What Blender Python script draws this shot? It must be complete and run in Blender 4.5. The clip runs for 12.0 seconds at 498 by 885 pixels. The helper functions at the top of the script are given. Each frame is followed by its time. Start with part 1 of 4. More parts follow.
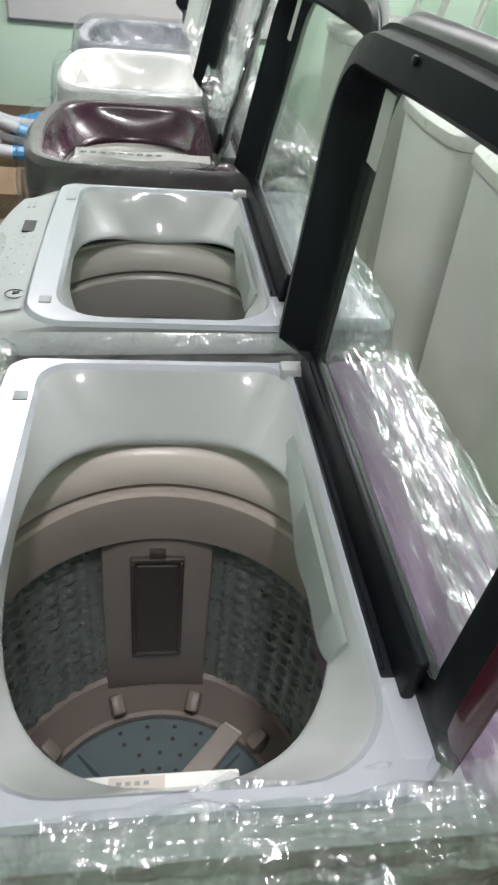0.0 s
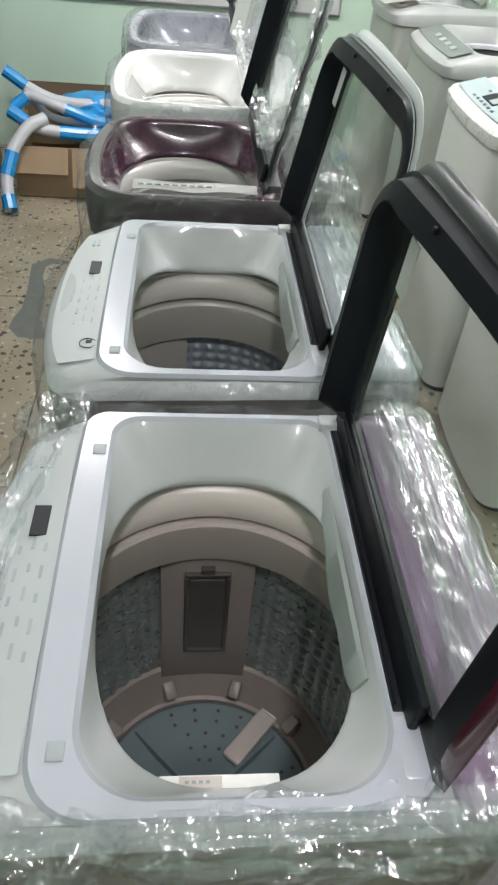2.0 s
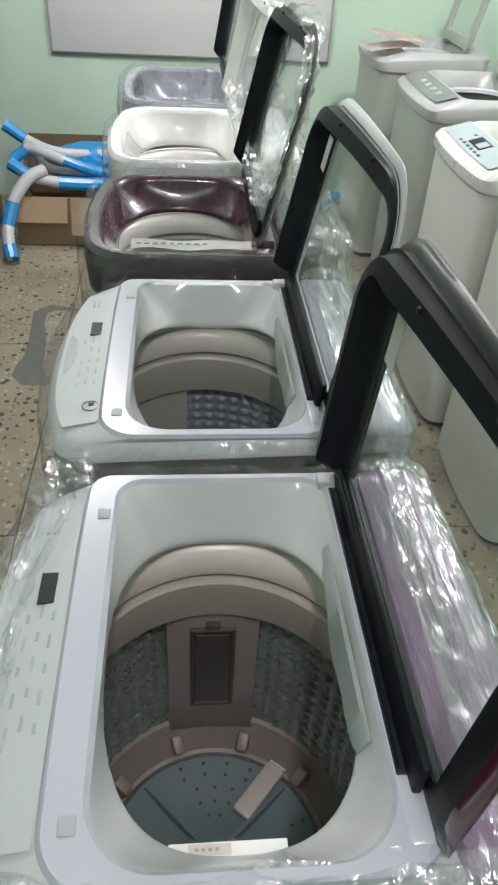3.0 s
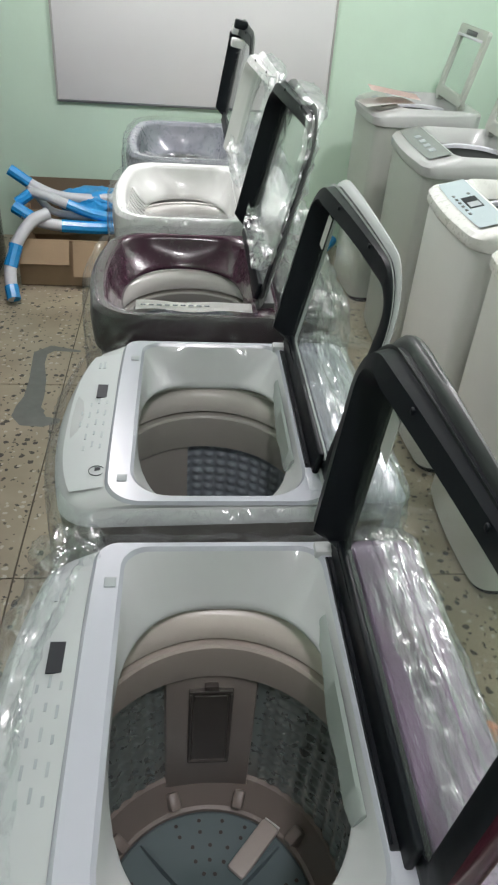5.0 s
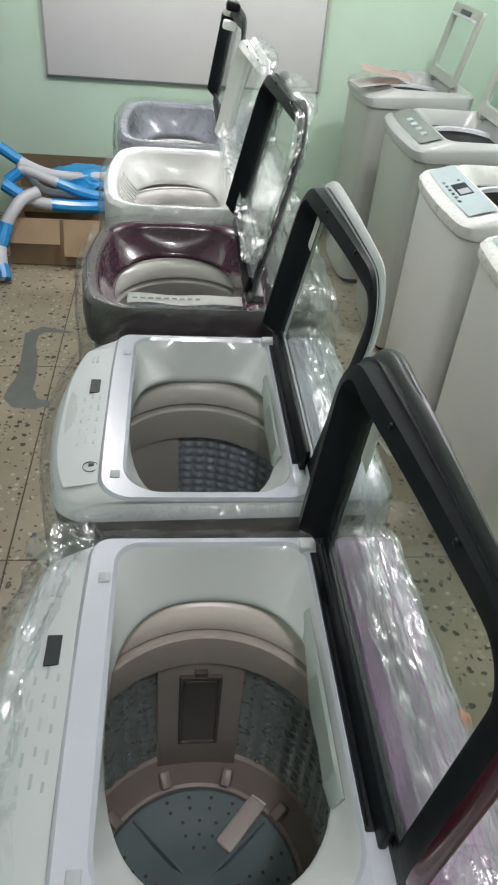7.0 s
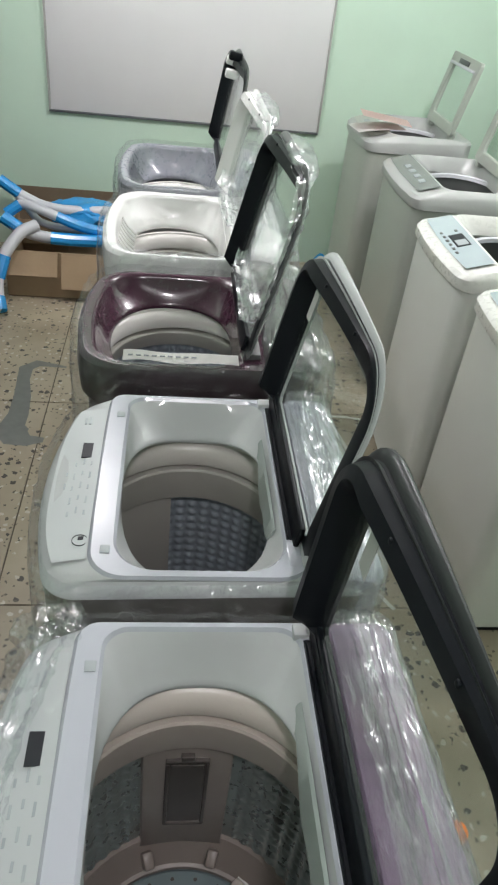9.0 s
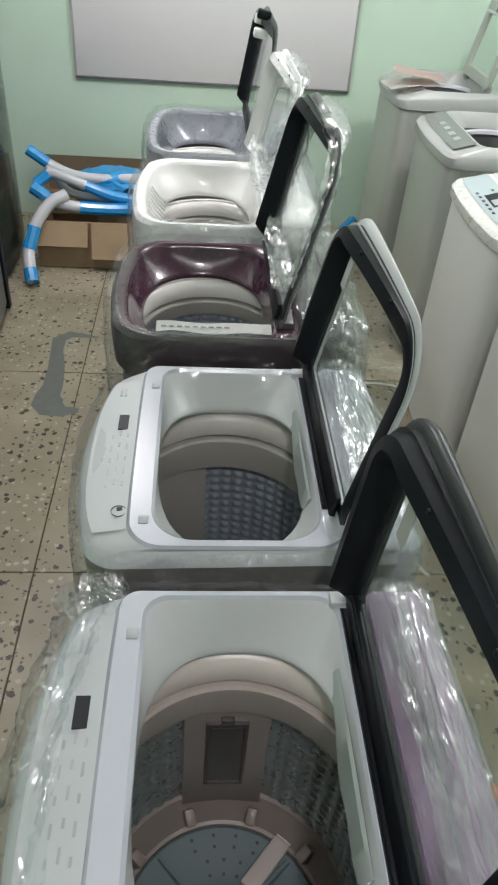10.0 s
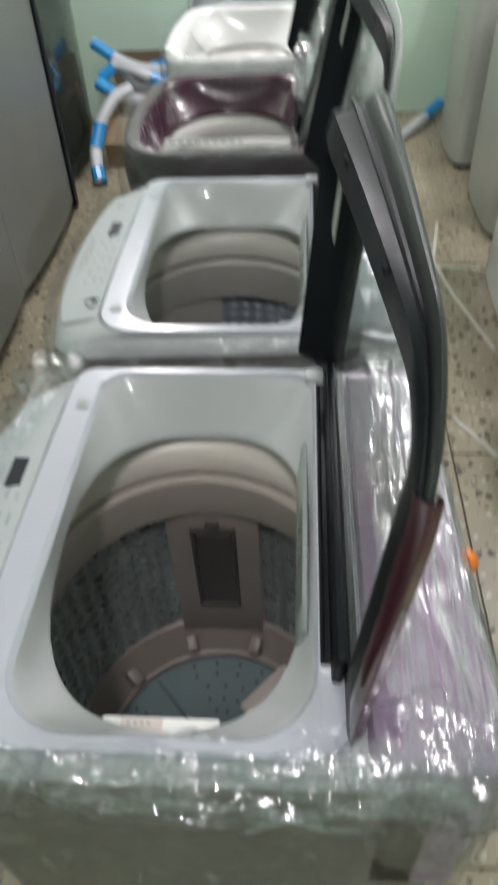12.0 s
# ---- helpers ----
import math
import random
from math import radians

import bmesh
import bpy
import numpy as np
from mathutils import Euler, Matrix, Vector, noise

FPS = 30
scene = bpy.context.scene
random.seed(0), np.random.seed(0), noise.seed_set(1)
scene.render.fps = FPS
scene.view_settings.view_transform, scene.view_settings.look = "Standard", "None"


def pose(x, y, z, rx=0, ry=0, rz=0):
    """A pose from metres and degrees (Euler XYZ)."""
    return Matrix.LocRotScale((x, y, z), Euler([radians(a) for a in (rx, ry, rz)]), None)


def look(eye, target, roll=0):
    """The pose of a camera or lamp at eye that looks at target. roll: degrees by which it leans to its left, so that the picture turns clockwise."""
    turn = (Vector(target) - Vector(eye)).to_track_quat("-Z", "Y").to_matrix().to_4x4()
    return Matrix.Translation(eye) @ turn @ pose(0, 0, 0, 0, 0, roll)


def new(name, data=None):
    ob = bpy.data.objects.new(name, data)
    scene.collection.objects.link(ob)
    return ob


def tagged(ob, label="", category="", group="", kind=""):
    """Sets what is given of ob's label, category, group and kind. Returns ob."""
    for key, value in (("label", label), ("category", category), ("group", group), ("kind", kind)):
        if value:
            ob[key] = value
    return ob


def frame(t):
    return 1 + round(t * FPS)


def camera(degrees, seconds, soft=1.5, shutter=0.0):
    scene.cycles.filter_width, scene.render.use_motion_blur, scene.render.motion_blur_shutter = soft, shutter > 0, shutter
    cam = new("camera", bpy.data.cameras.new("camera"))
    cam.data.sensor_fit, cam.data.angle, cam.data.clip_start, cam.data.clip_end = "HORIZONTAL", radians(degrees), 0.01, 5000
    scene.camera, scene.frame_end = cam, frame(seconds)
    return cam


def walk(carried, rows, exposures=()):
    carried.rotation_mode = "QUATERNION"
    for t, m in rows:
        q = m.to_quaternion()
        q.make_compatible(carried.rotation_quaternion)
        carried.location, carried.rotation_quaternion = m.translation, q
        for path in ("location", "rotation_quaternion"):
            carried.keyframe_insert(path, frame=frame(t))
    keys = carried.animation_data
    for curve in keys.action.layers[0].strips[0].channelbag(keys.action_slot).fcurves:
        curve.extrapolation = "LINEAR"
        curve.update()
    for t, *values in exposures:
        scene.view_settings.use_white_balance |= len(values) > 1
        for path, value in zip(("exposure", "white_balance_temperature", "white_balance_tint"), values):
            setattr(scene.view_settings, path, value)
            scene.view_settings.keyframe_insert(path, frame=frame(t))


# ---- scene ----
cam = camera(38.9, 12.0, soft=2.2, shutter=0.35)
PATH = [
    (0, (-0.146, -0.622, 1.437), (0.134, 0.941, 0.22), 6.4),
    (0.5, (-0.152, -0.632, 1.456), (0.055, 0.872, 0.155), 6.6),
    (1, (-0.153, -0.634, 1.509), (0.042, 0.815, 0.145), 5.5),
    (1.5, (-0.169, -0.648, 1.55), (-0.008, 0.818, 0.199), 5.1),
    (2, (-0.173, -0.65, 1.586), (0.013, 0.846, 0.272), 5.6),
    (2.5, (-0.173, -0.65, 1.606), (-0.013, 0.87, 0.317), 4.1),
    (3, (-0.171, -0.645, 1.627), (0.006, 0.908, 0.38), 3.6),
    (5, (-0.184, -0.644, 1.69), (0.011, 0.961, 0.513), 4.6),
    (5.5, (-0.187, -0.643, 1.699), (0.022, 0.942, 0.497), 5.2),
    (6, (-0.186, -0.643, 1.704), (0.067, 0.916, 0.476), 6.2),
    (6.5, (-0.186, -0.653, 1.717), (0.034, 0.907, 0.484), 5.6),
    (8.3, (-0.178, -0.625, 1.779), (0.047, 0.962, 0.582), 5.2),
    (8.5, (-0.183, -0.608, 1.778), (0.058, 0.993, 0.605), 5.9),
    (9, (-0.187, -0.589, 1.787), (0.053, 1.009, 0.608), 7.1),
    (9.5, (-0.193, -0.586, 1.782), (0.011, 0.99, 0.568), 6.7),
    (10, (-0.193, -0.589, 1.794), (-0.039, 0.956, 0.534), 4.7),
    (10.5, (-0.201, -0.595, 1.802), (-0.05, 0.956, 0.549), 4.3),
    (11, (-0.187, -0.595, 1.757), (0.021, 0.953, 0.508), 6.3),
    (11.2, (-0.158, -0.596, 1.716), (-0.04, 0.882, 0.374), 4.2),
    (11.4, (-0.132, -0.61, 1.689), (-0.156, 0.88, 0.356), -0.2),
    (11.5, (-0.114, -0.625, 1.684), (-0.182, 0.902, 0.394), -1.7),
    (11.6, (-0.09, -0.637, 1.673), (-0.229, 0.89, 0.389), -2.1),
    (11.8, (-0.056, -0.667, 1.634), (-0.179, 0.869, 0.36), 0.7),
    (12, (-0.02, -0.656, 1.574), (-0.157, 0.777, 0.186), -3.1),
]
walk(cam, [(t, look(eye, target, roll)) for t, eye, target, roll in PATH], exposures=[(0, 0.22), (2.5, 0.07), (5.0, -0.10), (10.5, -0.12), (11.5, -0.15), (12.0, -0.04)])

# ---- world and light ----
world = bpy.data.worlds.new("world")
scene.world = world
world.use_nodes = True
world.node_tree.nodes["Background"].inputs["Color"].default_value = (0.75, 0.85, 1.0, 1)
world.node_tree.nodes["Background"].inputs["Strength"].default_value = 0.05
LAMPS = [(-0.08, -0.95, 2.62, 40), (1.05, 1.9, 2.62, 80), (-0.7, 2.2, 2.62, 68)]   # unseen ceiling bulbs: x, y, z, watts; the third is an added fill
for lx, ly, lz, watts in LAMPS:
    lamp = bpy.data.lights.new("unseen_bulb_light", "POINT")
    lamp.shadow_soft_size, lamp.energy, lamp.color = 0.055, watts, (0.99, 0.93, 0.98)
    new("unseen_bulb_light", lamp).location = (lx, ly, lz)


# ---- materials ----
def material(name, base=(0.5, 0.5, 0.5), rough=0.5, metal=0.0, coat=0.0, vary=0.08, scale=6.0, bump=0.0, bump_scale=60.0, spec=0.5, grime=0.0):
    """A paint or plastic with two scales of variation and a fine relief."""
    m = bpy.data.materials.new(name)
    m.use_nodes = True
    t = m.node_tree
    b = t.nodes["Principled BSDF"]
    b.inputs["Metallic"].default_value = metal
    b.inputs["Coat Weight"].default_value = coat
    b.inputs["Coat Roughness"].default_value = 0.06
    b.inputs["Specular IOR Level"].default_value = spec
    co = t.nodes.new("ShaderNodeTexCoord")
    n1 = t.nodes.new("ShaderNodeTexNoise")
    n1.inputs["Scale"].default_value = scale
    n1.inputs["Detail"].default_value = 6
    t.links.new(co.outputs["Object"], n1.inputs["Vector"])
    mix = t.nodes.new("ShaderNodeMix")
    mix.data_type = "RGBA"
    mix.inputs["A"].default_value = (*[max(0, c * (1 - vary)) for c in base], 1)
    mix.inputs["B"].default_value = (*[min(1, c * (1 + vary)) for c in base], 1)
    t.links.new(n1.outputs["Fac"], mix.inputs["Factor"])
    out = mix.outputs["Result"]
    if grime:
        n3 = t.nodes.new("ShaderNodeTexNoise")
        n3.inputs["Scale"].default_value = scale * 0.35
        n3.inputs["Detail"].default_value = 9
        n3.inputs["Roughness"].default_value = 0.7
        t.links.new(co.outputs["Object"], n3.inputs["Vector"])
        ramp = t.nodes.new("ShaderNodeValToRGB")
        ramp.color_ramp.elements[0].position, ramp.color_ramp.elements[1].position = 0.45, 0.75
        t.links.new(n3.outputs["Fac"], ramp.inputs["Fac"])
        fac = t.nodes.new("ShaderNodeMath")
        fac.operation = "MULTIPLY"
        fac.inputs[1].default_value = grime
        t.links.new(ramp.outputs["Color"], fac.inputs[0])
        dirt = t.nodes.new("ShaderNodeMix")
        dirt.data_type = "RGBA"
        dirt.inputs["B"].default_value = (*[c * 0.5 for c in base], 1)
        t.links.new(fac.outputs[0], dirt.inputs["Factor"])
        t.links.new(out, dirt.inputs["A"])
        out = dirt.outputs["Result"]
    t.links.new(out, b.inputs["Base Color"])
    n2 = t.nodes.new("ShaderNodeTexNoise")
    n2.inputs["Scale"].default_value = bump_scale
    n2.inputs["Detail"].default_value = 4
    t.links.new(co.outputs["Object"], n2.inputs["Vector"])
    rr_ = t.nodes.new("ShaderNodeMapRange")
    rr_.inputs["To Min"].default_value, rr_.inputs["To Max"].default_value = max(0.02, rough * 0.82), min(1, rough * 1.2)
    t.links.new(n2.outputs["Fac"], rr_.inputs["Value"])
    t.links.new(rr_.outputs["Result"], b.inputs["Roughness"])
    if bump:
        bp = t.nodes.new("ShaderNodeBump")
        bp.inputs["Strength"].default_value = bump
        bp.inputs["Distance"].default_value = 0.004
        t.links.new(n2.outputs["Fac"], bp.inputs["Height"])
        t.links.new(bp.outputs["Normal"], b.inputs["Normal"])
    return m


def film_material(name, tint=(0.95, 0.96, 0.97), haze=0.1, gloss=0.35, rough=0.08, bump=0.6, scale=22.0, steep_gloss=0.2, crease_glint=0.0, run=(1.5, 0.45, 1.0)):
    """Clear wrapping film: mostly see-through, with sharp glints on its creases, some of them painted in white, and a
    little milkiness.
    """
    m = bpy.data.materials.new(name)
    m.use_nodes = True
    t = m.node_tree
    t.nodes.remove(t.nodes["Principled BSDF"])
    out = t.nodes["Material Output"]
    co = t.nodes.new("ShaderNodeTexCoord")
    n = t.nodes.new("ShaderNodeTexNoise")
    n.inputs["Scale"].default_value, n.inputs["Detail"].default_value, n.inputs["Distortion"].default_value = scale, 1.5, 0.9
    drawn = t.nodes.new("ShaderNodeMapping")
    drawn.inputs["Scale"].default_value = run
    t.links.new(co.outputs["Object"], drawn.inputs["Vector"])
    t.links.new(drawn.outputs[0], n.inputs["Vector"])
    bp = t.nodes.new("ShaderNodeBump")
    bp.inputs["Strength"].default_value, bp.inputs["Distance"].default_value = bump, 0.017
    fine = t.nodes.new("ShaderNodeTexNoise")
    fine.inputs["Scale"].default_value, fine.inputs["Detail"].default_value, fine.inputs["Distortion"].default_value = scale * 2.7, 1.5, 1.5
    t.links.new(drawn.outputs[0], fine.inputs["Vector"])
    both = t.nodes.new("ShaderNodeMath")
    both.operation = "MULTIPLY_ADD"
    both.inputs[1].default_value = 0.22
    t.links.new(fine.outputs["Fac"], both.inputs[0])
    t.links.new(n.outputs["Fac"], both.inputs[2])
    t.links.new(both.outputs[0], bp.inputs["Height"])
    clear = t.nodes.new("ShaderNodeBsdfTransparent")
    clear.inputs["Color"].default_value = (*tint, 1)
    milk = t.nodes.new("ShaderNodeBsdfDiffuse")
    milk.inputs["Color"].default_value = (0.8, 0.8, 0.82, 1)
    shine = t.nodes.new("ShaderNodeBsdfGlossy")
    shine.inputs["Roughness"].default_value = rough
    t.links.new(bp.outputs["Normal"], shine.inputs["Normal"])
    t.links.new(bp.outputs["Normal"], milk.inputs["Normal"])
    a = t.nodes.new("ShaderNodeMixShader")
    a.inputs["Fac"].default_value = haze
    t.links.new(clear.outputs[0], a.inputs[1])
    t.links.new(milk.outputs[0], a.inputs[2])
    line = None
    if crease_glint:
        # whitened lines on creases, in patches, drawn out along the folds; also painted glints
        mp = t.nodes.new("ShaderNodeMapping")
        mp.inputs["Scale"].default_value = run
        t.links.new(co.outputs["Object"], mp.inputs["Vector"])
        lines = []
        for size, wide in ((13.0, 0.035), (31.0, 0.05)):
            cn = t.nodes.new("ShaderNodeTexNoise")
            cn.inputs["Scale"].default_value, cn.inputs["Detail"].default_value, cn.inputs["Distortion"].default_value = size, 1.0, 0.7
            t.links.new(mp.outputs[0], cn.inputs["Vector"])
            near = t.nodes.new("ShaderNodeMath")
            near.operation = "COMPARE"
            near.inputs[1].default_value, near.inputs[2].default_value = 0.5, wide * 0.35
            t.links.new(cn.outputs["Fac"], near.inputs[0])
            lines.append(near)
        spots = t.nodes.new("ShaderNodeTexNoise")
        spots.inputs["Scale"].default_value, spots.inputs["Detail"].default_value = scale * 1.3, 3.0
        t.links.new(co.outputs["Object"], spots.inputs["Vector"])
        mask = t.nodes.new("ShaderNodeMapRange")
        mask.inputs["From Min"].default_value, mask.inputs["From Max"].default_value = 0.46, 0.66
        t.links.new(spots.outputs["Fac"], mask.inputs["Value"])
        most = t.nodes.new("ShaderNodeMath")
        most.operation = "MAXIMUM"
        t.links.new(lines[0].outputs[0], most.inputs[0])
        t.links.new(lines[1].outputs[0], most.inputs[1])
        line = t.nodes.new("ShaderNodeMath")
        line.operation = "MULTIPLY"
        t.links.new(most.outputs[0], line.inputs[0])
        t.links.new(mask.outputs["Result"], line.inputs[1])
        hz = t.nodes.new("ShaderNodeMath")
        hz.operation, hz.use_clamp = "MULTIPLY_ADD", True
        hz.inputs[1].default_value, hz.inputs[2].default_value = crease_glint, haze
        t.links.new(line.outputs[0], hz.inputs[0])
        t.links.new(hz.outputs[0], a.inputs["Fac"])
    fr = t.nodes.new("ShaderNodeLayerWeight")
    t.links.new(bp.outputs["Normal"], fr.inputs["Normal"])
    steep = t.nodes.new("ShaderNodeMath")
    steep.operation = "POWER"
    steep.inputs[1].default_value = 5.0
    t.links.new(fr.outputs["Facing"], steep.inputs[0])
    k = t.nodes.new("ShaderNodeMath")
    k.operation, k.use_clamp = "MULTIPLY_ADD", True
    k.inputs[1].default_value, k.inputs[2].default_value = steep_gloss, gloss
    t.links.new(steep.outputs[0], k.inputs[0])
    b = t.nodes.new("ShaderNodeMixShader")
    t.links.new(k.outputs[0], b.inputs["Fac"])
    t.links.new(a.outputs[0], b.inputs[1])
    t.links.new(shine.outputs[0], b.inputs[2])
    t.links.new(b.outputs[0], out.inputs["Surface"])
    return m


def terrazzo(name):
    """Buff cement with dark and pale stone chips."""
    m = bpy.data.materials.new(name)
    m.use_nodes = True
    t = m.node_tree
    b = t.nodes["Principled BSDF"]
    b.inputs["Roughness"].default_value = 0.38
    co = t.nodes.new("ShaderNodeTexCoord")
    base = t.nodes.new("ShaderNodeTexNoise")
    base.inputs["Scale"].default_value, base.inputs["Detail"].default_value = 3.0, 8
    t.links.new(co.outputs["Object"], base.inputs["Vector"])
    ramp = t.nodes.new("ShaderNodeValToRGB")
    ramp.color_ramp.elements[0].color, ramp.color_ramp.elements[1].color = (0.265, 0.225, 0.16, 1), (0.405, 0.35, 0.257, 1)
    ramp.color_ramp.elements[0].position, ramp.color_ramp.elements[1].position = 0.3, 0.7
    t.links.new(base.outputs["Fac"], ramp.inputs["Fac"])
    colour = ramp.outputs["Color"]
    warp = t.nodes.new("ShaderNodeTexNoise")
    warp.inputs["Scale"].default_value = 60
    t.links.new(co.outputs["Object"], warp.inputs["Vector"])
    add = t.nodes.new("ShaderNodeVectorMath")
    add.operation = "MULTIPLY_ADD"
    add.inputs[1].default_value = (0.02, 0.02, 0.02)
    t.links.new(warp.outputs["Color"], add.inputs[0])
    t.links.new(co.outputs["Object"], add.inputs[2])
    for size, lo, hi, shade in ((27, 0.0, 0.30, (0.05, 0.045, 0.035)), (50, 0.0, 0.28, (0.10, 0.085, 0.06)), (34, 0.0, 0.28, (0.48, 0.44, 0.37))):
        v = t.nodes.new("ShaderNodeTexVoronoi")
        v.inputs["Scale"].default_value = size
        shift = t.nodes.new("ShaderNodeVectorMath")
        shift.inputs[1].default_value = (size * 0.13, size * 0.29, 0)
        t.links.new(add.outputs[0], shift.inputs[0])
        t.links.new(shift.outputs[0], v.inputs["Vector"])
        edge = t.nodes.new("ShaderNodeMath")
        edge.operation = "LESS_THAN"
        edge.inputs[1].default_value = hi
        t.links.new(v.outputs["Distance"], edge.inputs[0])
        sep = t.nodes.new("ShaderNodeSeparateColor")
        t.links.new(v.outputs["Color"], sep.inputs[0])
        pick = t.nodes.new("ShaderNodeMath")
        pick.operation = "GREATER_THAN"
        pick.inputs[1].default_value = 0.62
        t.links.new(sep.outputs[0], pick.inputs[0])
        both = t.nodes.new("ShaderNodeMath")
        both.operation = "MULTIPLY"
        t.links.new(edge.outputs[0], both.inputs[0])
        t.links.new(pick.outputs[0], both.inputs[1])
        mix = t.nodes.new("ShaderNodeMix")
        mix.data_type = "RGBA"
        mix.inputs["B"].default_value = (*shade, 1)
        t.links.new(both.outputs[0], mix.inputs["Factor"])
        t.links.new(colour, mix.inputs["A"])
        colour = mix.outputs["Result"]
    t.links.new(colour, b.inputs["Base Color"])
    return m


M_WALL = material("mint_wall_paint", (0.55, 0.70, 0.58), 0.55, vary=0.06, scale=2.5, bump=0.15, bump_scale=40, grime=0.12)
M_CEIL = material("ceiling_paint", (0.75, 0.77, 0.74), 0.7)
M_FLOOR = terrazzo("terrazzo")
M_JOINT = material("floor_joint", (0.10, 0.085, 0.06), 0.9)
M_BOARD = material("white_board", (0.66, 0.65, 0.66), 0.35, vary=0.03)
M_BOARDRIM = material("board_rim", (0.18, 0.19, 0.20), 0.5, metal=0.6)
M_SILVER = material("silver_plastic", (0.45, 0.463, 0.467), 0.48, metal=0.0, coat=0.5, vary=0.04, spec=0.3)
M_RIDGE = material("pale_grey_plastic", (0.43, 0.445, 0.495), 0.24, coat=0.5, vary=0.03)
M_PANEL = material("panel_overlay", (0.42, 0.445, 0.45), 0.34, vary=0.03)
M_BODY = material("painted_steel_grey", (0.155, 0.147, 0.136), 0.4, vary=0.06)
M_BLACK = material("black_plastic", (0.006, 0.0075, 0.010), 0.40, vary=0.2, spec=0.16)
M_RIMGREY = material("satin_grey_rim", (0.026, 0.029, 0.029), 0.38, spec=0.3)
M_DARKGREY = material("dark_grey_plastic", (0.075, 0.08, 0.078), 0.42, vary=0.15)
M_WINE = material("wine_red_plastic", (0.055, 0.006, 0.016), 0.22, coat=0.6)
M_PURPLE = material("dark_purple_gloss", (0.048, 0.015, 0.031), 0.26, coat=0.8, vary=0.15, spec=0.2)
M_PURPLESIDE = material("dark_purple_steel", (0.026, 0.016, 0.020), 0.3, vary=0.15)
M_LILAC = material("lilac_grey_plastic", (0.37, 0.265, 0.38), 0.42, vary=0.15)
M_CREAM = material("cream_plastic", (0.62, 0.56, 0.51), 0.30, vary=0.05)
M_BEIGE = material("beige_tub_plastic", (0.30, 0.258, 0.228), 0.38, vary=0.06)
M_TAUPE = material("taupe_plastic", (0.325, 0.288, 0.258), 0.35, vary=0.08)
M_FILTER = material("filter_dark_plastic", (0.075, 0.065, 0.058), 0.3, vary=0.2)
M_DRUM = material("drum_steel", (0.42, 0.47, 0.45), 0.28, metal=0.7, vary=0.1, scale=14)
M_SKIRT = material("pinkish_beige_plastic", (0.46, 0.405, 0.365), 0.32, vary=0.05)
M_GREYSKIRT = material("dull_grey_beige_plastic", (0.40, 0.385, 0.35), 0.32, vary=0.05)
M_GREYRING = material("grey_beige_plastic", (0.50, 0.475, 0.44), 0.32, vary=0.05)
M_DRUMBLUE = material("bluish_drum_steel", (0.40, 0.45, 0.50), 0.36, metal=0.5, vary=0.1, scale=14)
M_PALERING = material("pale_ring_plastic", (0.66, 0.64, 0.61), 0.3, vary=0.04)
M_PULS = material("pulsator_blue_grey", (0.165, 0.22, 0.23), 0.35, vary=0.1)
M_WHITE = material("white_plastic", (0.78, 0.775, 0.76), 0.25, coat=0.4, vary=0.03)
M_GREYTOP = material("blue_grey_plastic", (0.23, 0.24, 0.275), 0.28, coat=0.4, vary=0.05)
M_OFFWHITE = material("off_white_cabinet", (0.60, 0.61, 0.575), 0.33, vary=0.05, scale=3, grime=0.08)
M_CABGREY = material("grey_green_cabinet", (0.39, 0.41, 0.37), 0.32, vary=0.06, scale=3, metal=0.2)
M_TOPWHITE = material("off_white_plastic", (0.63, 0.635, 0.60), 0.28, coat=0.3, vary=0.04)
M_GREYCAP = material("grey_top_plastic", (0.36, 0.37, 0.36), 0.3, coat=0.3)
M_DARKPANEL = material("grey_panel_sheet", (0.17, 0.18, 0.175), 0.25)
M_LCD = material("lcd_panel_blue_grey", (0.36, 0.42, 0.44), 0.25, vary=0.05)
M_INK = material("dark_ink", (0.02, 0.022, 0.026), 0.5, spec=0.2)
M_POCKET = material("pale_translucent_plastic", (0.30, 0.335, 0.32), 0.25, coat=0.4)
M_PALEINK = material("faded_ink", (0.29, 0.32, 0.33), 0.5)
M_MIDINK = material("grey_ink", (0.32, 0.35, 0.36), 0.5)
M_PAPER = material("white_paper", (0.80, 0.80, 0.77), 0.7)
M_STICKER = material("grey_sticker", (0.36, 0.36, 0.34), 0.5)
M_PINKPAPER = material("pink_paper", (0.80, 0.62, 0.58), 0.7)
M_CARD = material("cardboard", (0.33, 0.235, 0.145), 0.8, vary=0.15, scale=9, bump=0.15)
# a darker copy of the cardboard, for bottom panels and upright back flaps
M_CARDDARK = material("dark_cardboard", (0.15, 0.11, 0.07), 0.85, vary=0.15)
M_HOSE = material("grey_hose", (0.52, 0.53, 0.56), 0.4)
M_BLUE = material("blue_wrap", (0.02, 0.27, 0.62), 0.25, coat=0.3, vary=0.2, scale=30)
M_STEEL = material("brushed_steel", (0.52, 0.535, 0.52), 0.36, metal=0.35, vary=0.1, scale=2)
M_GLOSSDARK = material("glossy_dark_grey", (0.10, 0.12, 0.11), 0.1, metal=0.3, coat=0.8, vary=0.1, scale=3)
M_STAIN = material("grey_cement_patch", (0.15, 0.16, 0.148), 0.5, vary=0.2, scale=25)
M_ORANGE = material("orange_plastic", (0.85, 0.22, 0.03), 0.35)
M_WIRE = material("pale_cable", (0.6, 0.6, 0.55), 0.5)
M_FILM = film_material("clear_film", haze=0.010, gloss=0.14, rough=0.15, bump=1.0, scale=15, steep_gloss=0.12, crease_glint=0.22, run=(1.4, 0.5, 1.3))
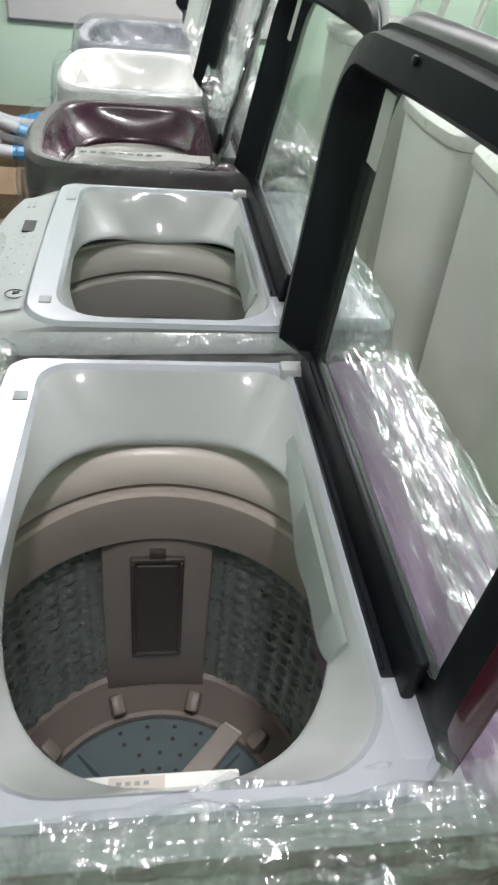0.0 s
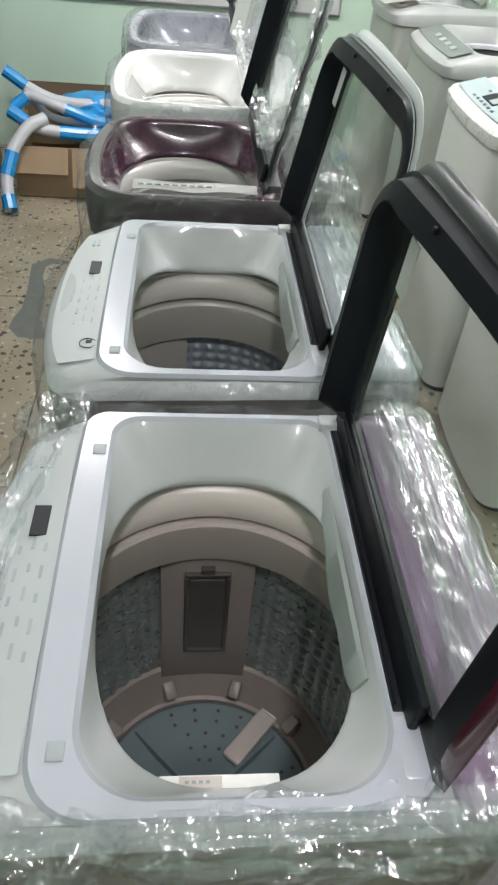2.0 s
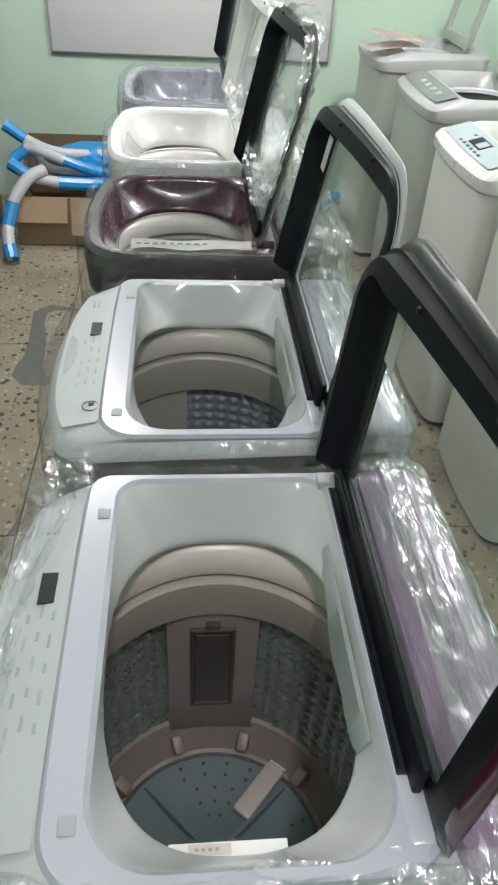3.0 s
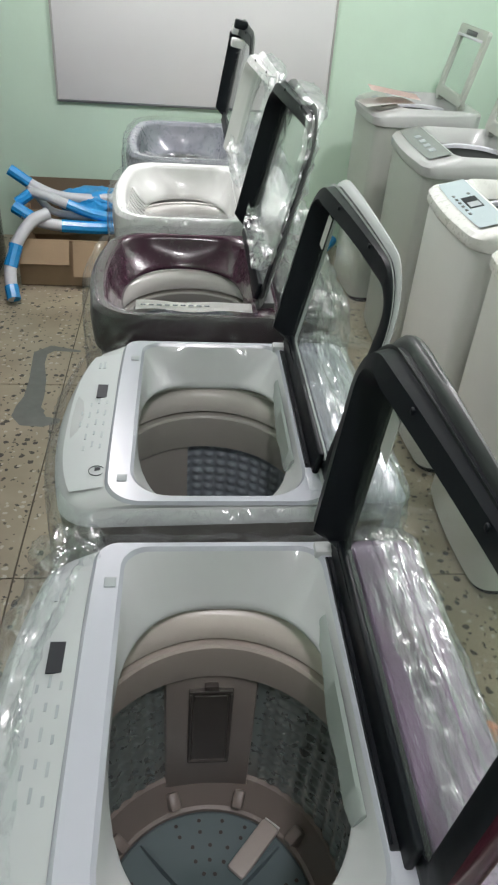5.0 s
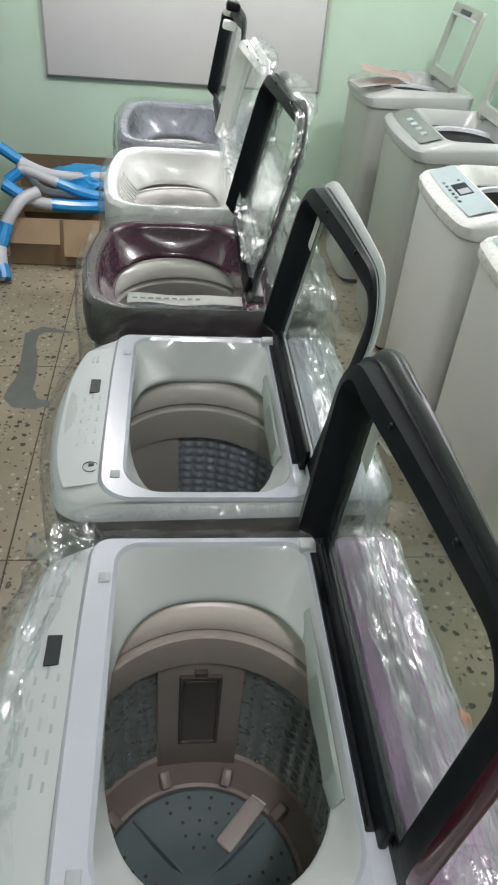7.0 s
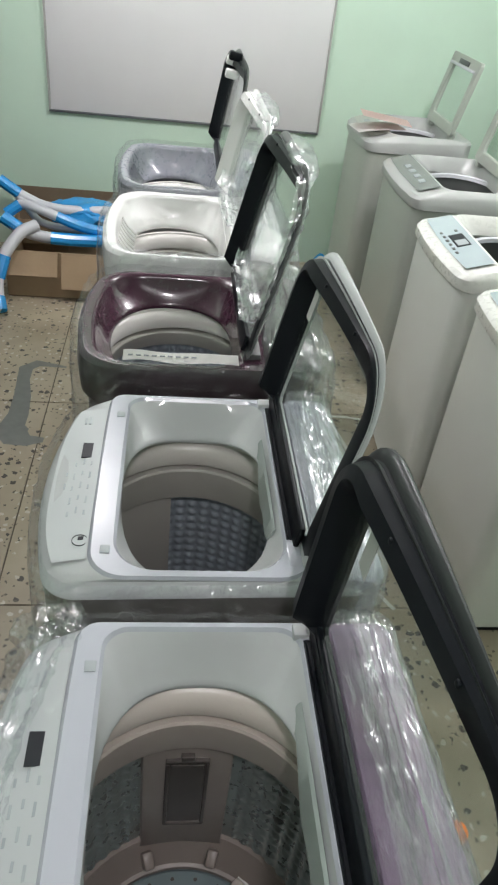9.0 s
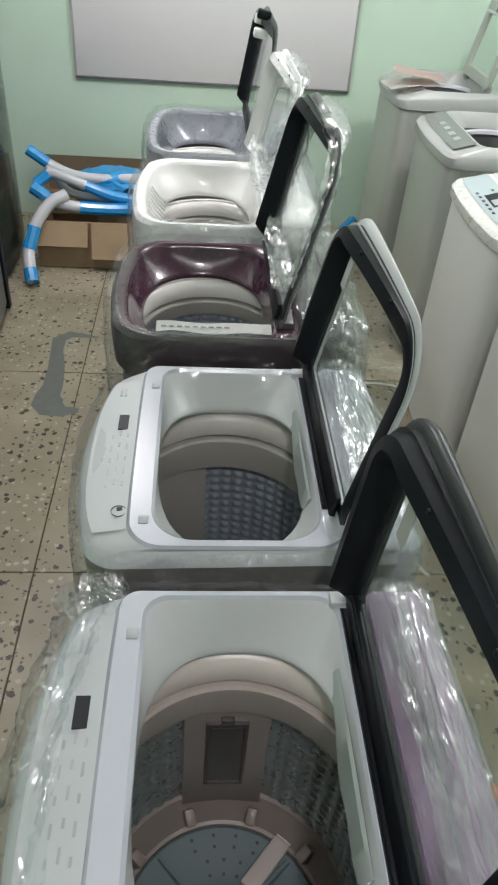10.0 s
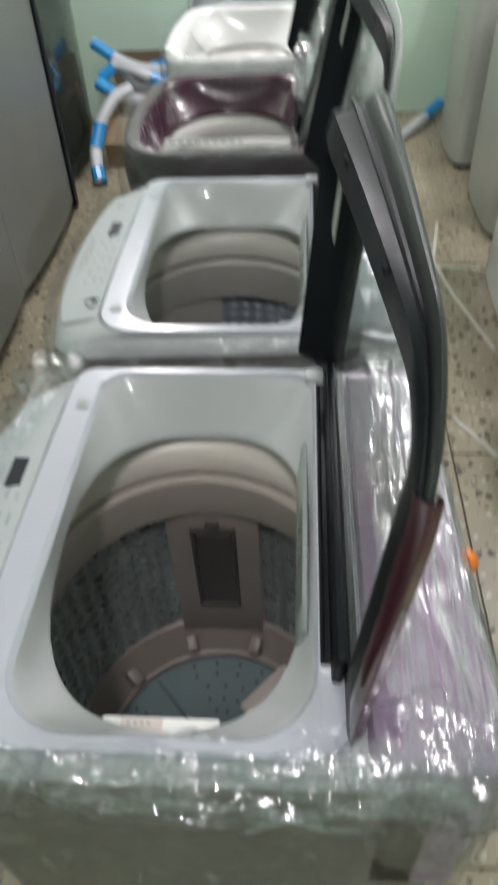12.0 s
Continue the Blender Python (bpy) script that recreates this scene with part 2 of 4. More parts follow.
M_FILMTIGHT = film_material("tight_clear_film", haze=0.006, gloss=0.07, rough=0.13, bump=1.0, scale=15, steep_gloss=0.10, crease_glint=0.2, run=(1.4, 0.5, 1.3))
M_FILMCRUMPLE = film_material("crumpled_film", haze=0.04, gloss=0.28, rough=0.18, bump=1.0, scale=13, steep_gloss=0.14, crease_glint=0.25, run=(2.4, 0.38, 1.0))
M_CREASE = film_material("creased_film", haze=0.05, gloss=0.26, rough=0.16, bump=0.6, scale=30, steep_gloss=0.2, crease_glint=0.15)
M_LIDFILM = film_material("bunched_film", haze=0.09, gloss=0.30, rough=0.20, bump=0.7, scale=12, steep_gloss=0.2, crease_glint=0.3, run=(1.0, 0.9, 1.0))
M_GLASS = film_material("lid_glass", tint=(0.94, 0.96, 0.95), haze=0.025, gloss=0.02, rough=0.02, bump=0.0, steep_gloss=0.45)
M_TUBE = bpy.data.materials.new("lit_tube")
M_TUBE.use_nodes = True
M_TUBE.node_tree.nodes["Principled BSDF"].inputs["Emission Color"].default_value = (0.97, 0.99, 1.0, 1)
M_TUBE.node_tree.nodes["Principled BSDF"].inputs["Emission Strength"].default_value = 14.0


# ---- mesh helpers ----
def link_mesh(name, bm, mat, smooth=35):
    me = bpy.data.meshes.new(name)
    bmesh.ops.recalc_face_normals(bm, faces=bm.faces)
    bm.to_mesh(me)
    bm.free()
    me.materials.append(mat)
    if smooth:
        me.shade_smooth()
        me.set_sharp_from_angle(angle=radians(smooth))
    return new(name, me)


def part(name, bm, mat, parent, label="", smooth=35):
    ob = link_mesh(name, bm, mat, smooth)
    ob.parent = parent
    if label:
        tagged(ob, label)
    return ob


def base(name, at, turn=0.0, label="", category="", group=""):
    """The Empty of a thing, at its foot."""
    ob = new(name)
    ob.matrix_basis = pose(*at, 0, 0, turn)
    ob.empty_display_size = 0.1
    return tagged(ob, label, category, group)


def box(bm, x0, x1, y0, y1, z0, z1, bevel=0.0, seg=2):
    made = bmesh.ops.create_cube(bm, size=1)["verts"]
    for v in made:
        v.co = Vector(((x0 + x1) / 2 + v.co.x * (x1 - x0), (y0 + y1) / 2 + v.co.y * (y1 - y0), (z0 + z1) / 2 + v.co.z * (z1 - z0)))
    if bevel:
        edges = list({e for v in made for e in v.link_edges})
        bmesh.ops.bevel(bm, geom=edges, offset=bevel, segments=seg, affect="EDGES", profile=0.5)
    return bm


def boxed(*sizes, bevel=0.0, seg=2):
    return box(bmesh.new(), *sizes, bevel=bevel, seg=seg)


def loft(bm, loops, closed=True, cap_first=False, cap_last=False):
    """Skin rows of points of equal count."""
    rows = [[bm.verts.new(p) for p in loop] for loop in loops]
    n = len(rows[0])
    for a, b in zip(rows, rows[1:]):
        for i in range(n if closed else n - 1):
            j = (i + 1) % n
            bm.faces.new((a[i], a[j], b[j], b[i]))
    if cap_first:
        bm.faces.new(rows[0][::-1])
    if cap_last:
        bm.faces.new(rows[-1])
    return bm


def rrect(x0, x1, y0, y1, r, z, bulge=0.0, k=8, e=10, tilt=0.0, near=None):
    """A rounded rectangle as a row of points; near is the radius at y0; bulge swells its x0 side; tilt lowers the x0 end by that much."""
    q = r if near is None else near
    corners = ((x0 + q, y0 + q, 180, q), (x1 - q, y0 + q, 270, q), (x1 - r, y1 - r, 0, r), (x0 + r, y1 - r, 90, r))
    pts = []
    for (cx, cy, a0, ra), (nx, ny, _, rb) in zip(corners, corners[1:] + corners[:1]):
        for i in range(k):
            a = radians(a0 + 90 * i / (k - 1))
            pts.append([cx + ra * math.cos(a), cy + ra * math.sin(a)])
        a = radians(a0 + 90)
        s = (cx + ra * math.cos(a), cy + ra * math.sin(a))
        t = (nx + rb * math.cos(a), ny + rb * math.sin(a))
        for i in range(1, e):
            f = i / e
            pts.append([s[0] + (t[0] - s[0]) * f, s[1] + (t[1] - s[1]) * f])
    hy, cy, wx = (y1 - y0) / 2, (y0 + y1) / 2, x1 - x0
    out = []
    for x, y in pts:
        w = max(0.0, (x1 - x) / wx)
        out.append((x - bulge * w ** 3 * (1 - ((y - cy) / hy) ** 2), y, z - tilt * w))
    return out


def bowl(rim, cx, cy, hx, hy, p, steps, p_far=None, saddle=0.0):
    """Rows of points that run from a rim down to a rounded mouth: steps of (share of the way, z).
    p_far rounds the far half differently; saddle lifts the mouth's two x ends towards the rim by that share."""
    rows = []
    for share, z in steps:
        row = []
        for x, y, top in rim:
            a = math.atan2((y - cy) / hy, (x - cx) / hx)
            q = p_far if p_far and y > cy else p
            r = (abs(math.cos(a)) ** q + abs(math.sin(a)) ** q) ** (-1 / q)
            lift = saddle * math.cos(a) ** 2
            row.append((x + (cx + hx * r * math.cos(a) - x) * share, y + (cy + hy * r * math.sin(a) - y) * share, z + (top - z) * lift))
        rows.append(row)
    return rows


def ring_profile(bm, cx, cy, profile, n=72, a0=0.0, a1=360.0):
    """Turn a profile of (radius, z) about an upright axis."""
    full = a1 - a0 >= 360
    rows = [[(cx + r * math.cos(a), cy + r * math.sin(a), z) for a in [radians(a0 + (a1 - a0) * i / (n if full else n - 1)) for i in range(n)]] for r, z in profile]
    return loft(bm, rows, closed=full)


def tube(bm, pts, r, n=8, ridges=0.0, step=0.02):
    """A pipe along points, eased by Catmull-Rom; ridges makes it corrugated."""
    pts = [Vector(p) for p in pts]
    full = []
    ext = [2 * pts[0] - pts[1]] + pts + [2 * pts[-1] - pts[-2]]
    for i in range(1, len(ext) - 2):
        a, b, c, d = ext[i - 1:i + 3]
        m = max(2, int((c - b).length / step))
        for k in range(m):
            u = k / m
            full.append(0.5 * ((2 * b) + (c - a) * u + (2 * a - 5 * b + 4 * c - d) * u * u + (3 * b - a - 3 * c + d) * u ** 3))
    full.append(pts[-1])
    loops, side = [], None
    for i, p in enumerate(full):
        ahead = (full[min(i + 1, len(full) - 1)] - full[max(i - 1, 0)]).normalized()
        if side is None:
            side = ahead.orthogonal().normalized()
        side = (side - ahead * side.dot(ahead)).normalized()
        up = ahead.cross(side)
        rad = r * (1 + (ridges if i % 2 else -ridges))
        loops.append([p + side * rad * math.cos(2 * math.pi * j / n) + up * rad * math.sin(2 * math.pi * j / n) for j in range(n)])
    return loft(bm, loops, cap_first=True, cap_last=True)


def crumple(p, amount, scale=9.0, seed=0.0, stretch=(1, 1, 1)):
    """Creased offset of a point of film: sharp ridges at three sizes, drawn out along one direction."""
    q = Vector((p[0] * stretch[0], p[1] * stretch[1], p[2] * stretch[2])) * scale + Vector((seed, seed * 1.7, seed * 0.6))
    return 1.3 * amount + amount * (0.9 - 2 * abs(noise.noise(q))) + 0.55 * amount * (0.5 - 2 * abs(noise.noise(q * 2.3 + Vector((5, 1, 3))))) + 0.28 * amount * (0.5 - 2 * abs(noise.noise(q * 5.1)))


# ---- room ----
X0, X1, Y0, Y1, TOP = -1.75, 1.75, -2.6, 3.9, 2.8
def wall(name, *sizes):
    return tagged(link_mesh(name, boxed(*sizes), M_WALL, 0), "pale mint green painted plaster wall", "wall", kind="structure")
wall("wall_north", X0 - 0.15, X1 + 0.15, Y1, Y1 + 0.15, 0, TOP)
wall("wall_south", X0 - 0.15, X1 + 0.15, Y0 - 0.15, Y0, 0, TOP)
wall("wall_west", X0 - 0.15, X0, Y0, Y1, 0, TOP)
wall("wall_east", X1, X1 + 0.15, Y0, Y1, 0, TOP)
tagged(link_mesh("ceiling", boxed(X0 - 0.15, X1 + 0.15, Y0 - 0.15, Y1 + 0.15, TOP, TOP + 0.12), M_CEIL, 0), "plain off-white painted ceiling", "ceiling", kind="structure")
floor = tagged(link_mesh("floor", boxed(X0 - 0.15, X1 + 0.15, Y0 - 0.15, Y1 + 0.15, -0.12, -0.004), M_JOINT, 0), "buff terrazzo floor with dark and pale chips", "floor", kind="structure")


def make_bulb(x, y, z):
    t = base("unseen_bulb", (x, y, z), 0, "lit round white ceiling bulb, unseen and placed to light the room", "lamp", "ceiling lamps")
    bm = bmesh.new()
    bmesh.ops.create_cone(bm, cap_ends=True, segments=24, radius1=0.03, radius2=0.055, depth=TOP - z - 0.03, matrix=Matrix.Translation((0, 0, 0.03 + (TOP - z - 0.03) / 2)))
    part("holder", bm, M_WHITE, t)
    bm = bmesh.new()
    bmesh.ops.create_uvsphere(bm, u_segments=24, v_segments=14, radius=0.045)
    glass = part("bulb_glass", bm, M_TUBE, t, "glowing white bulb")
    glass.visible_shadow = False
    return t
# The third has no known source; it is added to brighten the left and back.
for lx, ly, lz, watts in LAMPS:
    make_bulb(lx, ly, lz)

board = base("whiteboard", (-0.12, Y1 - 0.012, 0.815), 0, "large plain pale grey whiteboard on the green wall", "whiteboard")
part("panel", boxed(-0.777, 0.777, -0.006, 0.010, 0.006, 1.0, bevel=0.002), M_BOARD, board)
part("bottom_trim", boxed(-0.787, 0.787, -0.012, 0.012, -0.006, 0.006, bevel=0.002), M_BOARDRIM, board, "thin dark metal edge")
for s in (-1, 1):
    part("side_trim", boxed(s * 0.783 - 0.006, s * 0.783 + 0.006, -0.012, 0.012, 0.006, 1.0, bevel=0.002), M_STICKER, board, "thin pale metal edge")


# ---- washing machines of the row ----
HX0, HX1 = -0.2515, -0.0090      # the wash opening across the machine
DCX, DR = -0.136, 0.200        # the drum's axis and radius


def make_drum(t, column, cx=DCX, R=DR, zt=0.985, zb=0.50, ring_mat=M_CREAM, bumps=True, filters=True, insert=True, steel=None, skirt_mat=None):
    """Balance ring, embossed drum wall, lint-filter column, base ring and pulsator."""
    skirt_mat = skirt_mat or M_GREYSKIRT
    deep = 1.0 if filters else 0.55     # height of the ring's lower part
    part("balance_ring", ring_profile(bmesh.new(), cx, 0, [(R + 0.012, zt - 0.04), (R + 0.010, zt - 0.012), (R - 0.001, zt), (R - 0.008, zt - 0.001), (R - 0.009, zt - 0.006), (R - 0.016, zt - 0.009), (R - 0.022, zt - 0.016), (R - 0.026, zt - 0.026),
         (R - 0.028, zt - 0.040), (R - 0.027, zt - 0.045), (R - 0.014, zt - 0.047), (R - 0.014, zt - 0.052), (R - 0.020, zt - 0.055)], 96), ring_mat, t, "cream moulded plastic ring")
    # Beige lower part, with some shade of its overhang put into the colour.
    part("ring_skirt", ring_profile(bmesh.new(), cx, 0, [(R - 0.014, zt - 0.0525), (R - 0.031, zt - 0.053), (R - 0.034, zt - 0.057), (R - 0.033, zt - 0.053 - 0.022 * deep), (R - 0.027, zt - 0.053 - 0.057 * deep), (R - 0.023, zt - 0.053 - 0.079 * deep), (R + 0.001, zt - 0.053 - 0.085 * deep)], 96), skirt_mat, t, "beige lower part of the ring, toned darker for its shaded overhang")
    nz, na = (72, 312) if bumps else (4, 64)
    rows = []
    for i in range(nz + 1):
        z = zb + 0.06 + (zt - 0.053 - 0.084 * deep - zb - 0.06) * i / nz
        row = []
        for j in range(na):
            a = 2 * math.pi * j / na
            d = 0.0
            if bumps:
                u, v = a * 52 / (2 * math.pi), (z - zb) / 0.0215
                fu, fv = u - math.floor(u) - 0.5, v - math.floor(v) - 0.5
                off = min(abs((math.degrees(a) - column - k + 180) % 360 - 180) for k in (0, 120, 240)) if filters and insert else 90
                d = 0.0 if off < 25 else 0.0062 * max(0.0, 1 - (fu / 0.40) ** 2) * max(0.0, 1 - (fv / 0.40) ** 2)
            row.append((cx + (R - d) * math.cos(a), (R - d) * math.sin(a), z))
        rows.append(row)
    part("drum_wall", loft(bmesh.new(), rows), steel or M_DRUM, t, "embossed stainless steel drum wall", 60)
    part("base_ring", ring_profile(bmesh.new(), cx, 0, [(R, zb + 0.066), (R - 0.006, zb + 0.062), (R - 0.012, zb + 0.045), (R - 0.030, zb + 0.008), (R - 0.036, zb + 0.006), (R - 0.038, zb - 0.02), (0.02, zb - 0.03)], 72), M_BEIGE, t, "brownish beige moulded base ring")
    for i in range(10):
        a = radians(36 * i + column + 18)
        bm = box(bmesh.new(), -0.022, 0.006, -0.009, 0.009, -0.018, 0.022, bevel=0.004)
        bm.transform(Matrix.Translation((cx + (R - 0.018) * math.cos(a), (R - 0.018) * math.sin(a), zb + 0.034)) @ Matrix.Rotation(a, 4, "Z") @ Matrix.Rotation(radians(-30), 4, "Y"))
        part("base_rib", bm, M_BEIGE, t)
    bm = bmesh.new()
    prof = [(0.163, -0.012), (0.163, 0.0), (0.158, 0.004), (0.10, -0.002), (0.055, 0.002), (0.035, 0.016), (0.012, 0.022), (0.002, 0.022)]
    ring_profile(bm, cx, 0, [(r, zb + z) for r, z in prof], 64)
    pulsator = part("pulsator", bm, M_PULS, t, "blue-grey plastic agitator disc")
    for i in range(4):
        a = radians(90 * i + column - 48)
        bm = bmesh.new()
        loops = []
        for s in range(9):
            f = s / 8
            rr_, w, h = 0.03 + 0.122 * f, 0.004 + 0.002 * f, 0.016 - 0.010 * f
            loops.append([(rr_, -w, -0.004), (rr_, -w * 0.5, h), (rr_, w * 0.5, h), (rr_, w, -0.004)])
        loft(bm, loops, closed=True, cap_first=True, cap_last=True)
        bm.transform(Matrix.Translation((cx, 0, zb + 0.002)) @ Matrix.Rotation(a, 4, "Z"))
        part("vane", bm, M_PULS, pulsator)
    bm = bmesh.new()
    for i in range(4):
        for r, k in ((0.065, 2), (0.085, 3), (0.107, 3), (0.128, 4), (0.146, 4)):
            for j in range(k):
                a = radians(90 * i + column - 48 + 45 + (j - (k - 1) / 2) * 15)
                bmesh.ops.create_circle(bm, cap_ends=True, segments=8, radius=0.0032, matrix=Matrix.Translation((cx + r * math.cos(a), r * math.sin(a), zb + 0.0062)))
    tagged(part("drain_hole", bm, M_FILTER, pulsator, "small dark drain holes", 0), kind="stuff")
    turns = (0, 120, 240) if filters else ()
    for n, extra in enumerate(turns):
        a = radians(column + extra)
        m = Matrix.Translation((cx, 0, 0)) @ Matrix.Rotation(a - radians(90), 4, "Z")
        rows = []
        for z in (zb + 0.045, zb + 0.06, zt - 0.15, zt - 0.137):
            w = (0.068 if zb + 0.05 < z else 0.074) * (1.0 if insert else 1.2)
            d = 0.0 if zb + 0.05 < z else 0.006
            rows.append([(w * s, math.sqrt(R * R - (w * s) ** 2) + q + d, z) for s, q in ((-1, 0.002), (-0.94, -0.013), (-0.5, -0.017), (0.0, -0.018), (0.5, -0.017), (0.94, -0.013), (1, 0.002))])
        bm = loft(bmesh.new(), rows, closed=False)
        bm.transform(m)
        col = part("filter_column", bm, M_TAUPE if insert else M_GREYSKIRT, t, "taupe plastic column" if insert else "plain grey-beige column")
        if not insert:
            continue
        y = R - 0.019
        bm = bmesh.new()
        for x0, x1, z0, z1 in ((-0.032, 0.032, 0.808, 0.816), (-0.032, 0.032, 0.628, 0.634), (-0.032, -0.026, 0.634, 0.808), (0.026, 0.032, 0.634, 0.808)):
            box(bm, x0, x1, y - 0.006, y + 0.003, z0, z1, bevel=0.0015, seg=1)
        bm.transform(m)
        part("filter_frame", bm, M_FILTER, col, "dark filter frame")
        bm = boxed(-0.0258, 0.0258, y - 0.002, y + 0.003, 0.6345, 0.8075)
        box(bm, -0.024, 0.024, y - 0.0045, y - 0.0019, 0.790, 0.803, bevel=0.001, seg=1)
        bm.transform(m)
        part("filter_mesh", bm, M_FILTER, col, "dark lint filter insert", 0)
        bm = boxed(-0.010, 0.010, y - 0.007, y + 0.003, 0.8165, 0.828, bevel=0.002)
        bm.transform(m)
        part("filter_latch", bm, M_FILTER, col)


def make_lid(t, w, x=0.020, z=1.060, height=0.315, lean=7.0, bow=0.006, rim_mat=M_SILVER, frame=M_BLACK, depth=0.044, width=0.036, corner=0.085, sticker=True, side_mat=None, shift=0.0):
    """A raised lid: a dark inner frame, a curved outer rim and a glass pane, hinged along y."""
    m = Matrix.Translation((x, shift, z)) @ Matrix.Rotation(radians(lean), 4, "Y")   # local: y across, z up the lid, -x its inner face
    lid = part("lid", bmesh.new(), frame, t)

    def outline(inset, n):
        c = corner * (0.62 if inset > 0.02 else 1)     # the inner corners are tighter
        pts = rrect(-height, 0.0, -w / 2, w / 2, c, 0, bulge=bow, k=10, e=10)
        cz = height / 2
        out = []
        for px, py, _ in pts:
            d0, d1 = abs(py) - (w / 2 - c), c + px
            if d0 > 0 and d1 > 0:
                side = math.copysign(1, py)
                py, px = (side * w / 2, -(c - c * d1 / d0)) if d0 >= d1 else (side * (w / 2 - c + c * d0 / d1), 0.0)
            low = inset * (0.55 if inset > 0.005 else 1)
            fy = (w / 2 - inset) / (w / 2)
            pz = cz + (-px - cz) * (height / 2 - (inset * (0.95 if inset > 0.005 else 1) if -px > cz else low)) / (height / 2)
            k = min(1.0, max(0.0, (pz - 0.016) / 0.018))
            out.append((n * (0.2 + 0.8 * k) * (0.12 + 0.88 * min(1.0, (py + w / 2) / (0.8 * w))) if n < 0 else n, py * fy, pz))
        return out
    bm = loft(bmesh.new(), [outline(width, 0.0), outline(width, -depth * 0.75), outline(width * 0.86, -depth), outline(width * 0.25, -depth * 0.92), outline(0.004, -depth * 0.55), outline(0.0, 0.0), outline(width, 0.0)])
    bm.transform(m)
    part("inner_frame", bm, frame, lid, "matt black inner frame")
    bm = loft(bmesh.new(), [outline(0.012, -depth * 0.55), outline(0.001, -depth * 0.60)] + [outline(0.012 - 0.020 * math.cos(radians(a)), 0.012 * math.sin(radians(a)) - 0.006) for a in range(-70, 91, 20)] + [outline(width * 0.5, 0.008), outline(width * 0.9, 0.007), outline(width * 0.95, 0.001)])
    bm.transform(m)
    part("outer_rim", bm, rim_mat, lid, "glossy outer rim")
    if side_mat:
        keep = [i for i, q in enumerate(outline(0, 0)) if q[1] < -w / 2 + corner * 0.12]
        rows = [[outline(g, n)[i] for i in sorted(keep, key=lambda i: outline(0, 0)[i][2])] for g, n in ((0.010, -depth * 0.9), (-0.002, -depth * 0.9), (-0.0088, -depth * 0.3), (-0.0088, 0.0), (-0.003, 0.0072), (0.012, 0.0080))]
        bm = loft(bmesh.new(), rows, closed=False)
        bm.transform(m)
        part("side_cover", bm, side_mat, lid, "glossy wine-red side cover")
    bm = loft(bmesh.new(), [outline(width * 0.9, -0.010), outline(width * 0.9, -0.006)], cap_first=True, cap_last=True)
    bm.transform(m)
    pane = part("glass_pane", bm, M_GLASS, lid, "clear glass pane", 0)
    pane.visible_shadow = False
    bm = boxed(-0.011, -0.002, -w / 2 + 0.045, w / 2 - 0.012, -0.008, 0.029, bevel=0.003, seg=3)
    bm.transform(m)
    part("lower_bar", bm, frame, lid)
    if sticker:
        bm = boxed(-0.0345, -0.0335, w / 2 - 0.150, w / 2 - 0.126, height - 0.080, height - 0.032)
        bm.transform(m)
        part("sticker", bm, M_STICKER, lid, "small pale sticker", 0)
    for s in (-0.2, 0.12):
        deep = depth * (0.12 + 0.88 * min(1.0, (s + 0.5) / 0.8))
        bm = boxed(-deep - 0.0015, -deep + 0.002, w * s - 0.003, w * s + 0.003, height - 0.011, height - 0.005, bevel=0.0015)
        bm.transform(m)
        part("bumper", bm, M_BLACK, lid)
    return lid


def wrap_film(t, name, loops, mat, amount, seed, scale=9.0, label="", closed=True, stretch=(1, 1, 1)):
    """Film drawn over loops of points, creased along its surface normal by noise."""
    fine = []
    for a, b in zip(loops, loops[1:]):
        for k in range(4):
            fine.append([Vector(p).lerp(Vector(q), k / 4) for p, q in zip(a, b)])
    fine.append([Vector(p) for p in loops[-1]])
    bm = bmesh.new()
    loft(bm, fine, closed=closed)
    bmesh.ops.subdivide_edges(bm, edges=bm.edges, cuts=1, use_grid_fill=True)
    bm.normal_update()
    moved = [(v, v.co + v.normal * crumple(v.co, amount, scale, seed, stretch)) for v in bm.verts]
    for v, p in moved:
        v.co = p
    ob = part(name, bm, mat, t, label, 60)
    ob.visible_shadow = False
    return ob


def film_crease(t, pts, width, seed):
    """A pinched fold standing up from the film along a line, uneven in width and height."""
    pts = [Vector(p) for p in pts]
    rows = []
    n = 44
    for i in range(n + 1):
        f = i / n * (len(pts) - 1)
        k = min(int(f), len(pts) - 2)
        p = pts[k].lerp(pts[k + 1], f - k)
        d = (pts[k + 1] - pts[k]).normalized()
        side = d.cross(Vector((0, 0, 1))).normalized()
        taper = math.sin(math.pi * min(1.0, max(0.0, i / n))) ** 0.6
        wig = noise.noise((i * 0.33, seed * 3.1, 0.0))
        wide = width * (0.25 + taper * (0.7 + 0.9 * noise.noise((i * 0.45, seed, 4.0))))
        p = p + side * width * 0.9 * wig
        high = wide * (0.8 + 0.8 * noise.noise((i * 0.8, seed, 9.0)))
        rows.append([p - side * wide - Vector((0, 0, 0.001)), p - side * wide * 0.35 + Vector((0, 0, high * 0.5)), p + side * wide * 0.3 * wig + Vector((0, 0, high)),
                     p + side * wide * 0.4 + Vector((0, 0, high * 0.4)), p + side * wide - Vector((0, 0, 0.001))])
    ob = part("film_crease", loft(bmesh.new(), rows, closed=False), M_CREASE, t, "", 25)
    ob.visible_shadow = False
    return ob


